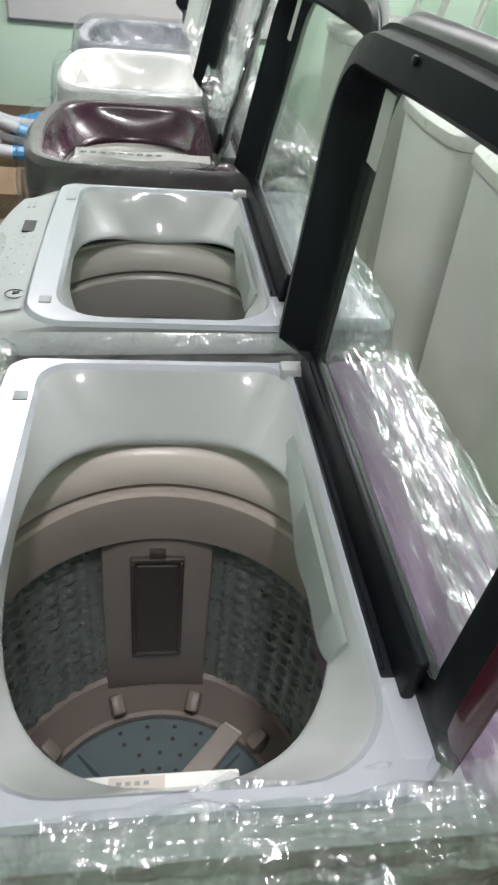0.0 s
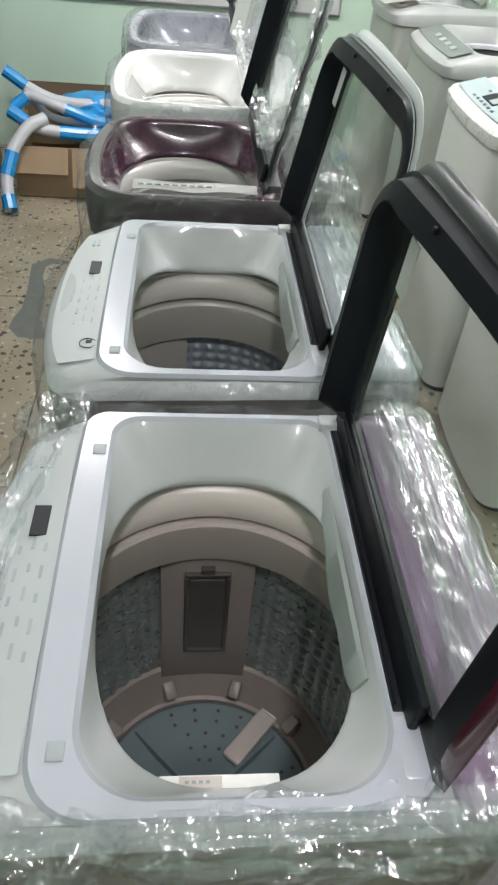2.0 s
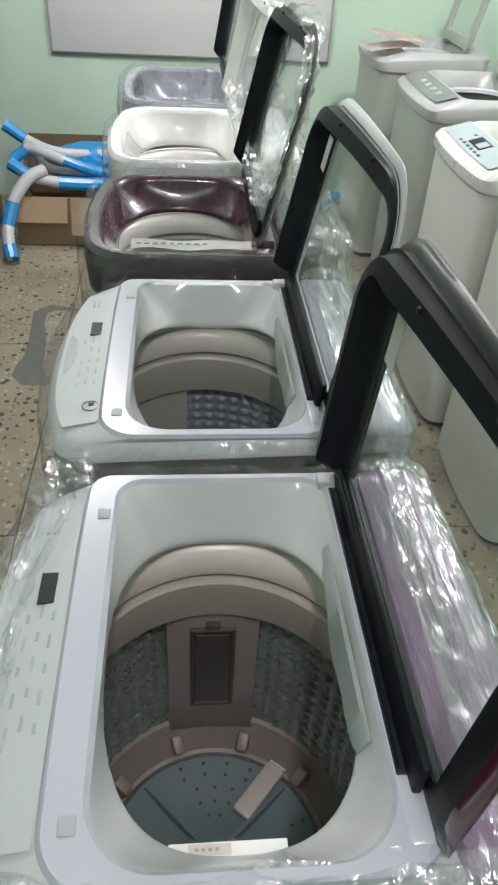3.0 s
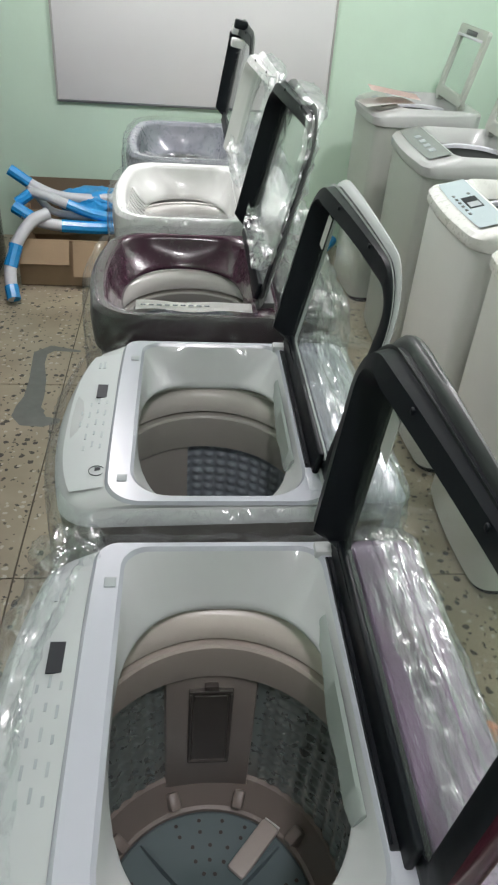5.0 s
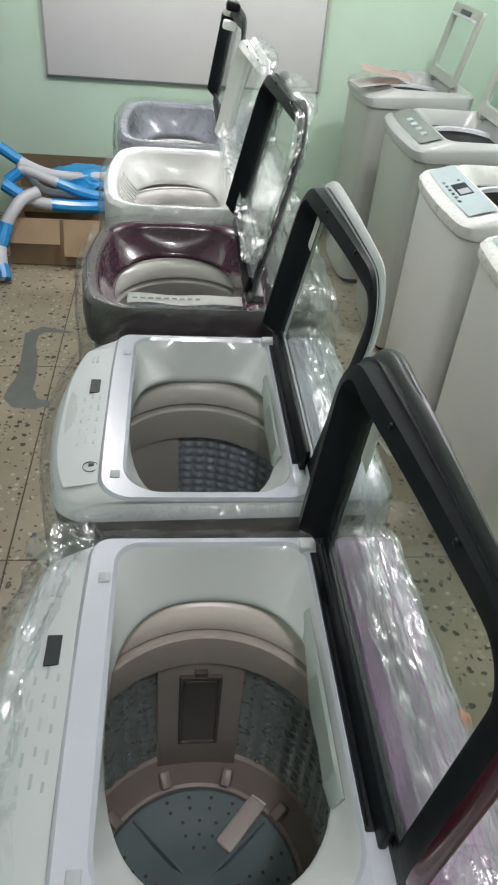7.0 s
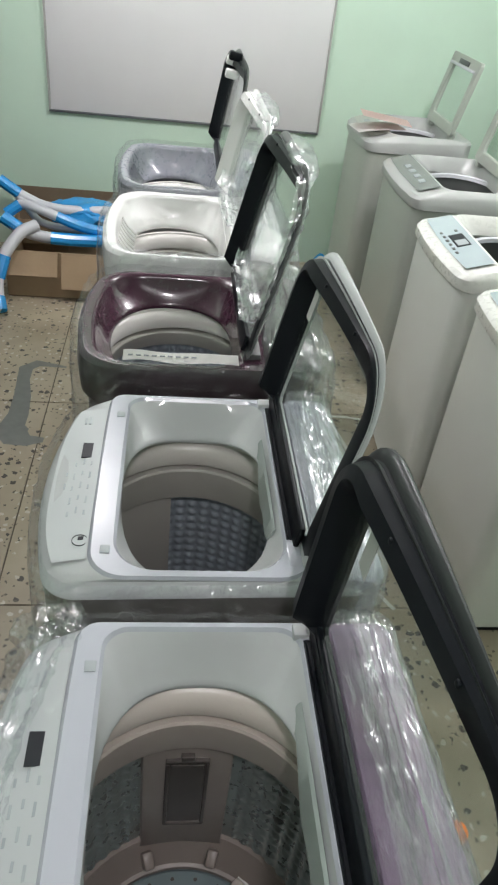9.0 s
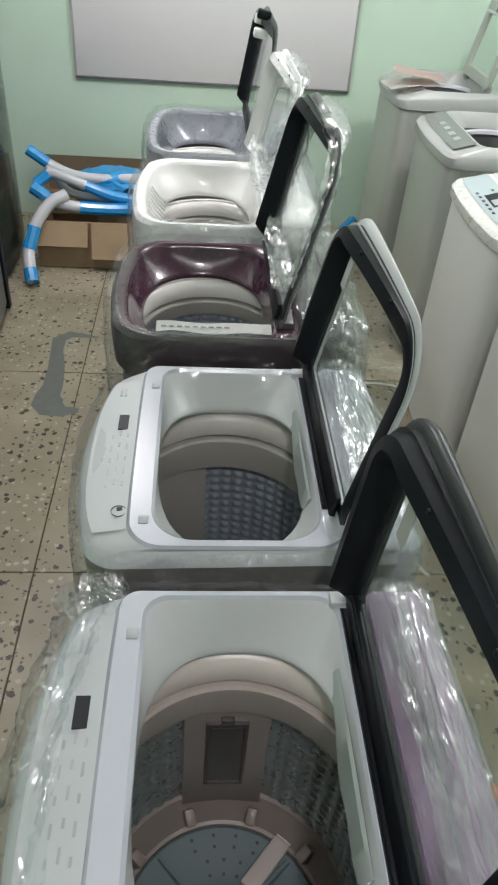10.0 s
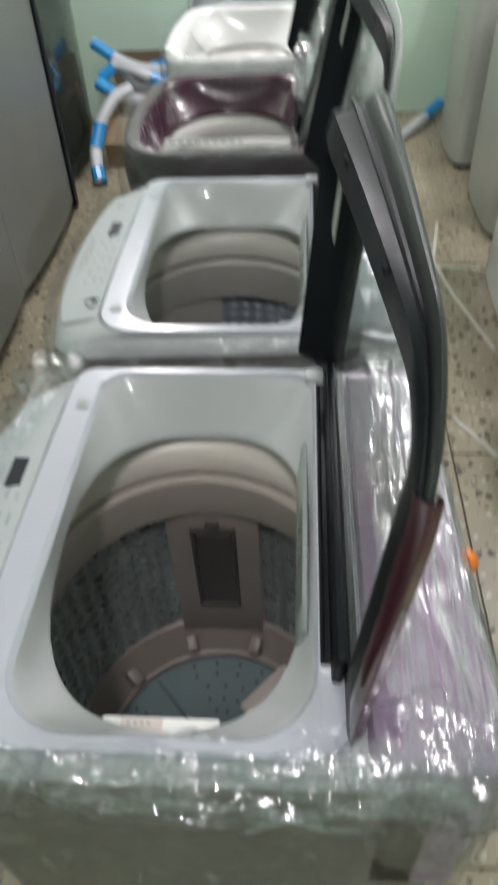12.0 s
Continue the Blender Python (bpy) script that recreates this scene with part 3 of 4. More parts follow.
def make_panel_washer(y0, y1, column, rim_mat, rear_mat, seed, label, wrapped, lid_lean):
    """A silver washer: sloping front control panel, wash opening, rear deck behind the hinge."""
    w = y1 - y0
    h = w / 2
    t = base("washing_machine", (0, (y0 + y1) / 2, 0), 0, label, "washing machine", "row of open washing machines")
    bm = loft(bmesh.new(), [rrect(-0.341, 0.138, -h + 0.004, h - 0.004, 0.04, 0.02, 0.033), rrect(-0.341, 0.138, -h + 0.004, h - 0.004, 0.04, 0.985, 0.033, tilt=0.01), rrect(-0.3425, 0.141, -h + 0.001, h - 0.001, 0.042, 1.05 - 0.023, 0.036, tilt=0.016)])
    part("body", bm, M_BODY, t, "grey painted steel cabinet")
    for fx in (-0.29, 0.09):
        for fy in (-h + 0.06, h - 0.06):
            bm = bmesh.new()
            bmesh.ops.create_cone(bm, cap_ends=True, segments=14, radius1=0.024, radius2=0.018, depth=0.021, matrix=Matrix.Translation((fx, fy, 0.0105)))
            part("foot", bm, M_BLACK, t)
    z = 1.05
    outer = [rrect(-0.338, 0.138, -h + 0.004, h - 0.004, 0.04, 0.975, 0.034, tilt=0.0), rrect(-0.343, 0.142, -h, h, 0.042, 1.0, 0.036, tilt=0.012),
             rrect(-0.343, 0.142, -h, h, 0.042, z - 0.022, 0.036, tilt=0.016), rrect(-0.338, 0.138, -h + 0.004, h - 0.004, 0.04, z - 0.010, 0.034, tilt=0.014),
             rrect(-0.325, 0.125, -h + 0.012, h - 0.008, 0.036, z - 0.004, 0.031, tilt=0.010)]
    seam = rrect(-0.288, 0.034, -h + 0.008, h - 0.004, 0.025, z - 0.003, 0.004, near=0.05)
    part("top_cover", loft(bmesh.new(), outer[2:] + [seam]), M_SILVER, t, "silver plastic top cover")
    ridge = [seam, rrect(-0.283, 0.032, -h + 0.010, h - 0.003, 0.024, z + 0.003, 0.004, near=0.048), rrect(-0.254, -0.001, -h + 0.021, h - 0.010, 0.032, z + 0.003, 0.002, near=0.060),
             rrect(-0.2505, -0.004, -h + 0.025, h - 0.014, 0.030, z - 0.002, 0.0, near=0.058)]
    part("opening_surround", loft(bmesh.new(), ridge), M_RIDGE, t, "pale grey rim round the opening")
    dish = bowl(ridge[-1], (HX0 + HX1) / 2, 0.003, (HX1 - HX0) / 2, h - 0.053, 3.0, [(0, z - 0.002), (0.10, z - 0.008), (0.24, z - 0.018), (0.40, z - 0.029), (0.58, z - 0.040), (0.76, z - 0.050), (0.90, z - 0.057), (1.0, z - 0.062), (1.02, z - 0.066), (1.0, z - 0.070)], p_far=2.3, saddle=0.6)
    part("dish", loft(bmesh.new(), dish), M_SILVER, t, "silver funnel round the wash opening", 75)
    # control panel overlay
    def slope(x):
        return z - 0.0035 - 0.017 * max(0.0, (-0.29 - x)) / 0.085
    rows = []
    for i in range(21):
        y = (-h + 0.045) + (2 * h - 0.09) * i / 20
        front = -0.316 - 0.046 * (1 - abs(y / h) ** 3)
        rows.append([(front + (-0.291 - front) * k / 5, y, slope(front + (-0.291 - front) * k / 5) + 0.0022) for k in range(6)])
    panel = part("control_panel", loft(bmesh.new(), rows, closed=False), M_PANEL, t, "pale grey-green control panel sheet")

    def mark(name, x, y, lx, ly, mat, up=0.0032, label=""):
        return part(name, boxed(x - lx / 2, x + lx / 2, y - ly / 2, y + ly / 2, slope(x) + up - 0.002, slope(x) + up + 0.0002), mat, panel, label, 0)
    mark("display", -0.314, 0.066, 0.018, 0.040, M_INK, 0.0036, "small dark display window")
    for i, (yy, n) in enumerate(((0.03, 3), (0.0, 4), (-0.03, 4), (-0.06, 3), (-0.09, 3))):
        for k in range(n):
            mark("print_bar", -0.304 - 0.0125 * k, yy + 0.007 * (k % 2), 0.0032, 0.010 + 0.005 * ((i + k) % 2), M_PALEINK if (i + k) % 3 else M_MIDINK, 0.0024)
    mark("print_bar", -0.318, 0.155, 0.004, 0.022, M_MIDINK)
    mark("print_bar", -0.326, 0.155, 0.004, 0.018, M_MIDINK)
    if not wrapped:
      bm = ring_profile(bmesh.new(), -0.303, -0.152, [(0.0115, slope(-0.303) + 0.003), (0.0115, slope(-0.303) + 0.0042), (0.0105, slope(-0.303) + 0.0042), (0.0105, slope(-0.303) + 0.003)], 28, 20, 330)
      part("dial_mark", bm, M_INK, panel, "dark ring mark")
      mark("print_bar", -0.302, -0.147, 0.008, 0.006, M_INK)
    for yy in (-0.175, 0.165):
        part("latch_slot", boxed(-0.272, -0.258, yy - 0.008, yy + 0.008, z + 0.0025, z + 0.0045, bevel=0.001), M_MIDINK, t)
    # hinge channel behind the opening
    channel = part("hinge_channel", boxed(0.000, 0.030, -h + 0.085, h - 0.030, z - 0.006, z + 0.004, bevel=0.002), M_BLACK, t, "black hinge channel")
    for x0, x1, top in ((0.001, 0.004, 0.007), (0.009, 0.012, 0.009), (0.016, 0.020, 0.010)):
        part("rail", boxed(x0, x1, -h + 0.09, h - 0.034, z + 0.004, z + top, bevel=0.001, seg=1), M_BLACK, channel)
    part("hinge_tab", boxed(-0.012, 0.014, h - 0.028, h - 0.008, z - 0.004, z + 0.010, bevel=0.003), M_SILVER, t)
    part("hinge_block", boxed(-0.002, 0.034, -h + 0.03, -h + 0.083, z - 0.01, z + 0.004, bevel=0.004), M_RIDGE, t)
    # softener pocket at the rear side of the opening
    rows = []
    for i in range(29):
        f = i / 28
        y = -0.110 + 0.235 * f
        low = 0.030 + 0.026 * math.sin(math.pi * min(1.0, f * 1.2 + 0.02)) ** 0.6 + 0.005 * math.sin(f * 15)
        rows.append([(-0.010, y, z - 0.012), (-0.014, y, z - 0.016), (-0.020, y, z - low), (-0.016, y, z - low - 0.002), (-0.007, y, z - 0.020)])
    part("softener_pocket", loft(bmesh.new(), rows, cap_first=True, cap_last=True), M_POCKET, t, "pale plastic softener pocket")
    strip = part("label_strip", boxed(-0.190, -0.085, -h + 0.056, -h + 0.0755, z - 0.086, z - 0.0795, bevel=0.002), M_PAPER, t, "white plastic strip at the tub edge")
    part("label", boxed(-0.172, -0.135, -h + 0.064, -h + 0.0735, z - 0.0795, z - 0.0790), M_CREAM, strip, "", 0)
    for k in range(4):
        part("print_bar", boxed(-0.167 + 0.006 * k, -0.1635 + 0.006 * k, -h + 0.0675, -h + 0.0700, z - 0.0790, z - 0.0786), M_MIDINK, strip, "", 0)
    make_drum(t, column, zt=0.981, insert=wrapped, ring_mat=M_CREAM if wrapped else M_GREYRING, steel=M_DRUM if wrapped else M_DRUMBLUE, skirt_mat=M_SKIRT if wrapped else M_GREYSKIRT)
    make_lid(t, w - 0.026, shift=0.011, rim_mat=M_RIMGREY if wrapped else rim_mat, lean=lid_lean, side_mat=rim_mat if wrapped else None)
    rear = [rrect(0.035, 0.150, -h + 0.004, h - 0.004, 0.02, z - 0.26), rrect(0.035, 0.150, -h + 0.004, h - 0.004, 0.02, z + 0.004), rrect(0.039, 0.146, -h + 0.009, h - 0.009, 0.02, z + 0.010), rrect(0.050, 0.134, -h + 0.02, h - 0.02, 0.02, z + 0.013)]
    part("rear_deck", loft(bmesh.new(), rear, cap_last=True), rear_mat, t, "rear deck under wrapping film")
    film = [rrect(0.046, 0.149, -h - 0.006, h + 0.008, 0.02, z - 0.16, e=34), rrect(0.044, 0.148, -h - 0.004, h + 0.006, 0.02, z - 0.03, e=34), rrect(0.043, 0.144, -h, h, 0.022, z + 0.018, e=34), rrect(0.054, 0.136, -h + 0.02, h - 0.02, 0.02, z + 0.032, e=34), rrect(0.0925, 0.0935, -h + 0.05, h - 0.05, 0.0004, z + 0.037, e=34)]
    wrap_film(t, "rear_film", film, M_FILMCRUMPLE, 0.0036, seed, 34.0, "crumpled clear wrapping film", stretch=(1.3, 0.35, 0.8))
    loops = [rrect(-0.352, 0.147, -h - 0.009, h + 0.006, 0.045, 0.60, 0.036, e=30), rrect(-0.352, 0.147, -h - 0.008, h + 0.006, 0.045, 0.85, 0.036, e=30), rrect(-0.351, 0.146, -h - 0.007, h + 0.005, 0.045, 0.985, 0.037, e=30),
             rrect(-0.348, 0.146, -h - 0.004, h + 0.003, 0.044, z - 0.012, 0.037, tilt=0.012, e=30), rrect(-0.334, 0.142, -h + 0.004, h, 0.04, z + 0.001, 0.034, tilt=0.011, e=30)]
    if wrapped:
        loops.append(rrect(-0.305, 0.140, -h + 0.016, h, 0.035, z + 0.006, 0.02, tilt=0.004, e=30))
    wrap_film(t, "wrapping_film", loops, M_FILM, 0.006 if wrapped else 0.0035, seed + 5, 20.0, "clear plastic wrapping film")
    if wrapped:
        for bx, by, bz, sx, sy, sz in ((-0.318, h - 0.004, z - 0.016, 0.026, 0.012, 0.010), (-0.29, -h + 0.002, z - 0.03, 0.06, 0.010, 0.020), (0.09, -h + 0.014, z + 0.008, 0.05, 0.022, 0.016), (-0.06, -h + 0.002, z - 0.026, 0.16, 0.008, 0.014)):
            bm = bmesh.new()
            bmesh.ops.create_icosphere(bm, subdivisions=4, radius=1.0)
            for v in bm.verts:
                p = Vector((v.co.x * sx + bx, v.co.y * sy + by, v.co.z * sz + bz))
                v.co = p + v.co.normalized() * crumple(p, 0.013, 42.0, seed + bx)
            part("film_fold", bm, M_FILM, t, "bunched clear film", 60).visible_shadow = False
        for k, ends in enumerate((((-0.352, -0.02, z - 0.010), (-0.335, 0.07, z - 0.004), (-0.312, 0.16, z + 0.002), (-0.300, h - 0.014, z + 0.006)),
                                  ((-0.348, -0.11, z - 0.012), (-0.340, -0.04, z - 0.008), (-0.346, 0.03, z - 0.010)),
                                  ((-0.356, 0.05, z - 0.016), (-0.346, 0.14, z - 0.012), (-0.330, h - 0.012, z - 0.006)),
                                  ((-0.338, h - 0.020, z - 0.010), (-0.318, h - 0.002, z - 0.006), (-0.292, h + 0.004, z - 0.002)),
                                  ((-0.25, -h - 0.003, z - 0.012), (-0.13, -h - 0.004, z - 0.006), (0.01, -h + 0.002, z - 0.004)),
                                  ((-0.20, -h - 0.008, z - 0.040), (-0.05, -h - 0.010, z - 0.034), (0.10, -h - 0.006, z - 0.050)))):
            film_crease(t, ends, 0.005 if k else 0.006, seed + k)
    for k, (xa, xb, ya, yb) in enumerate(((0.070, 0.062, -h + 0.06, h - 0.03), (0.094, 0.082, -h + 0.13, h - 0.05), (0.118, 0.100, -h + 0.04, h - 0.02), (0.140, 0.128, -h + 0.08, h - 0.01), (0.106, 0.120, -h + 0.02, -h + 0.15))):
        lift = z + (0.036 if xa < 0.11 else 0.030) - (0.008 if xa > 0.13 else 0)
        film_crease(t, ((xa, ya, lift), ((xa + xb) / 2 + 0.006 * math.sin(5.0 * k + seed), (ya + yb) / 2, lift + 0.002), (xb, yb, lift)), 0.0040, seed + 20 + k)
    # the rear edge runs in a little towards the far end
    for ob in t.children:
        if ob.type == "MESH" and not ob.name.startswith(("lid", "foot")):
            for v in ob.data.vertices:
                if v.co.x > 0.036:
                    v.co.x = 0.036 + (v.co.x - 0.036) * (0.80 - 0.09 * v.co.y / h)
    return t


make_panel_washer(-0.458, 0.011, 90, M_WINE, M_LILAC, 1.0, "silver top-loading washing machine with wine-red lid raised, wrapped in film", True, 5.0)
make_panel_washer(0.078, 0.547, 124, M_SILVER, M_RIDGE, 2.0, "silver top-loading washing machine with grey-rimmed lid raised, wrapped in film", False, 11.0)


def make_dish_washer(y0, y1, top_mat, body_mat, lid_mat, seed, label, lean=10.0, lid_h=0.36, ribs=True, haze_lid=True, x0=-0.35, xr=-0.035, paper=False, deep=1.0):
    """A washer whose whole top is one deep rounded dish, with a wide round mouth."""
    w = y1 - y0
    h = w / 2
    z = 1.05
    t = base("washing_machine", (0, (y0 + y1) / 2, 0), 0, label, "washing machine", "row of open washing machines")
    bm = loft(bmesh.new(), [rrect(x0 + 0.012, 0.135, -h + 0.012, h - 0.012, 0.05, 0.02, 0.03), rrect(x0 + 0.012, 0.135, -h + 0.012, h - 0.012, 0.05, 0.975, 0.03)])
    part("body", bm, body_mat, t, "painted steel cabinet")
    for fx in (-0.29, 0.09):
        for fy in (-h + 0.06, h - 0.06):
            bm = bmesh.new()
            bmesh.ops.create_cone(bm, cap_ends=True, segments=14, radius1=0.024, radius2=0.018, depth=0.021, matrix=Matrix.Translation((fx, fy, 0.0105)))
            part("foot", bm, M_BLACK, t)
    loops = [rrect(x0, 0.14, -h, h, 0.07, 0.95, 0.035), rrect(x0 - 0.003, 0.142, -h - 0.002, h + 0.002, 0.07, 0.99, 0.036), rrect(x0, 0.14, -h, h, 0.07, z - 0.012, 0.036), rrect(x0 + 0.008, 0.132, -h + 0.006, h - 0.006, 0.07, z - 0.001, 0.034),
             rrect(x0 + 0.018, xr + 0.04, -h + 0.014, h - 0.014, 0.065, z, 0.03), rrect(x0 + 0.027, xr + 0.005, -h + 0.024, h - 0.022, 0.065, z - 0.006, 0.027)]
    mouth = (xr - x0 - 0.034) / 2
    loops += bowl(loops[-1], x0 + 0.032 + mouth, 0.002, mouth, h - 0.056, 2.3, [(f, z - 0.006 - deep * d) for f, d in ((0.06, 0.012), (0.16, 0.028), (0.30, 0.046), (0.48, 0.063), (0.68, 0.079), (0.86, 0.091), (1.0, 0.100), (1.015, 0.106), (1.0, 0.112))])
    part("top_skirt", loft(bmesh.new(), loops[:4]), body_mat, t, "glossy outer side of the top")
    part("top_cover", loft(bmesh.new(), loops[3:]), top_mat, t, "glossy moulded top with a deep dish", 60)
    if ribs:
        for i in range(7):
            y = -0.09 + i * 0.03
            bm = bmesh.new()
            tube(bm, [(x0 + 0.012, y, z - 0.006 - deep * 0.029), (x0 + 0.030, y, z - 0.006 - deep * 0.062), (x0 + 0.052, y, z - 0.006 - deep * 0.088)], 0.004, 6)
            part("rib", bm, top_mat, t)
    R = 0.196
    make_drum(t, 40, cx=-0.158, R=R, zt=z - 0.006 - deep * 0.112, ring_mat=M_PALERING, bumps=True, filters=False, steel=M_DRUMBLUE)
    part("hinge_channel", boxed(xr + 0.008, xr + 0.045, -h + 0.05, h - 0.03, z - 0.01, z + 0.012, bevel=0.003), M_DARKGREY if top_mat is not M_WHITE else M_WHITE, t)
    lid = make_lid(t, w - 0.03, x=xr + 0.014, z=z + 0.02, height=lid_h, lean=lean, bow=0.0, rim_mat=lid_mat, frame=M_BLACK if top_mat is not M_WHITE else M_WHITE, sticker=False, corner=0.10)
    rear = [rrect(0.02, 0.140, -h + 0.006, h - 0.006, 0.02, z - 0.03), rrect(0.02, 0.140, -h + 0.006, h - 0.006, 0.02, z + 0.002), rrect(0.03, 0.125, -h + 0.02, h - 0.02, 0.02, z + 0.012)]
    part("rear_deck", loft(bmesh.new(), rear, cap_last=True), body_mat, t)
    film = [rrect(0.03, 0.165, -h - 0.006, h + 0.008, 0.03, z - 0.22), rrect(0.03, 0.158, -h - 0.004, h + 0.006, 0.03, z - 0.03), rrect(0.03, 0.150, -h, h, 0.03, z + 0.02), rrect(0.05, 0.128, -h + 0.02, h - 0.02, 0.02, z + 0.034), rrect(0.0845, 0.0855, -h + 0.05, h - 0.05, 0.0004, z + 0.037)]
    wrap_film(t, "rear_film", film, M_FILMCRUMPLE, 0.007, seed, 22.0, "crumpled clear wrapping film")
    loops = [rrect(x0 - 0.008, 0.148, -h - 0.009, h + 0.006, 0.07, 0.60, 0.036, e=24), rrect(x0 - 0.008, 0.148, -h - 0.009, h + 0.006, 0.07, 0.85, 0.036, e=24), rrect(x0 - 0.008, 0.148, -h - 0.008, h + 0.006, 0.07, 0.99, 0.037, e=24), rrect(x0 - 0.004, 0.146, -h - 0.004, h + 0.004, 0.07, z + 0.001, 0.036, e=24), rrect(x0 + 0.012, 0.140, -h + 0.008, h, 0.066, z + 0.006, 0.03, e=24)]
    wrap_film(t, "wrapping_film", loops, M_FILMTIGHT if top_mat is M_PURPLE else M_FILM, 0.005, seed + 5, 20.0, "clear plastic wrapping film")
    if haze_lid:
        m = Matrix.Translation((xr + 0.014, 0, z + 0.02)) @ Matrix.Rotation(radians(lean), 4, "Y")
        lw = (w - 0.03) / 2
        film = [[m @ Vector((q[2], q[1], -q[0])) for q in rrect(-lid_h - g, -0.03, -lw - g, lw + g, 0.10, n, 0.0)] for g, n in ((-0.05, 0.03), (0.0, 0.026), (0.010, 0.014), (0.012, -0.010), (0.002, -0.028), (-0.012, -0.042))]
        wrap_film(t, "lid_film", film if top_mat is M_WHITE else film[:5], M_LIDFILM, 0.010, seed + 9, 22.0, "crumpled clear film over the lid")
        for yy, zz, sx, sy, sz in ((0.0, lid_h - 0.006, 0.018, lw - 0.09, 0.015),):
            bm = bmesh.new()
            bmesh.ops.create_icosphere(bm, subdivisions=5, radius=1.0)
            for v in bm.verts:
                p = Vector((v.co.x * sx + 0.010, v.co.y * sy + yy, v.co.z * sz + zz))
                v.co = m @ (p + v.co.normalized() * crumple(p, 0.006, 24.0, seed + zz, (1, 0.6, 1)))
            part("film_cap", bm, M_LIDFILM, t, "bunched crumpled film", 60).visible_shadow = False
    if paper:
        bm = bmesh.new()
        rows = [[(x0 + 0.075 + 0.235 * i / 12, -h - 0.002 + 0.036 * j + 0.003 * math.sin(i * 0.7), z + 0.014 + 0.002 * math.sin(i * 0.9 + j) + 0.003 * j) for i in range(13)] for j in range(2)]
        loft(bm, rows, closed=False)
        bmesh.ops.solidify(bm, geom=bm.faces, thickness=0.0008)
        sheet = tagged(part("instruction_sheet", bm, M_PAPER, t, "folded white printed sheet tucked on the rim", 0))
        for i in range(9):
            part("print_bar", boxed(x0 + 0.085 + 0.016 * i, x0 + 0.095 + 0.016 * i, -h + 0.014, -h + 0.017, z + 0.0165, z + 0.0185), M_MIDINK, sheet, "", 0)
    if not haze_lid:
        m = Matrix.Translation((xr + 0.014, 0, z + 0.02)) @ Matrix.Rotation(radians(lean), 4, "Y")
        for y, zz, mat in ((0.05, lid_h - 0.02, M_WHITE), (-0.02, lid_h + 0.004, M_BLACK), (0.10, lid_h - 0.045, M_BLACK), (-0.03, lid_h - 0.05, M_WHITE)):
            bm = boxed(-0.055, -0.01, y - 0.02, y + 0.02, zz - 0.014, zz + 0.014, bevel=0.006)
            bm.transform(m)
            part("latch_piece", bm, mat, lid)
    return t


make_dish_washer(0.655, 1.135, M_PURPLE, M_PURPLESIDE, M_DARKGREY, 3.0, "glossy dark purple washing machine with open lid and film wrap", lean=13, lid_h=0.365, ribs=False, paper=True, deep=0.62)
make_dish_washer(1.235, 1.785, M_WHITE, M_WHITE, M_WHITE, 4.0, "white washing machine with open white lid under clear film", lean=13, lid_h=0.33, deep=0.85)
make_dish_washer(1.835, 2.40, M_GREYTOP, M_GREYTOP, M_DARKGREY, 6.0, "blue-grey washing machine with dark open lid and loose film", lean=10, lid_h=0.35, haze_lid=False)


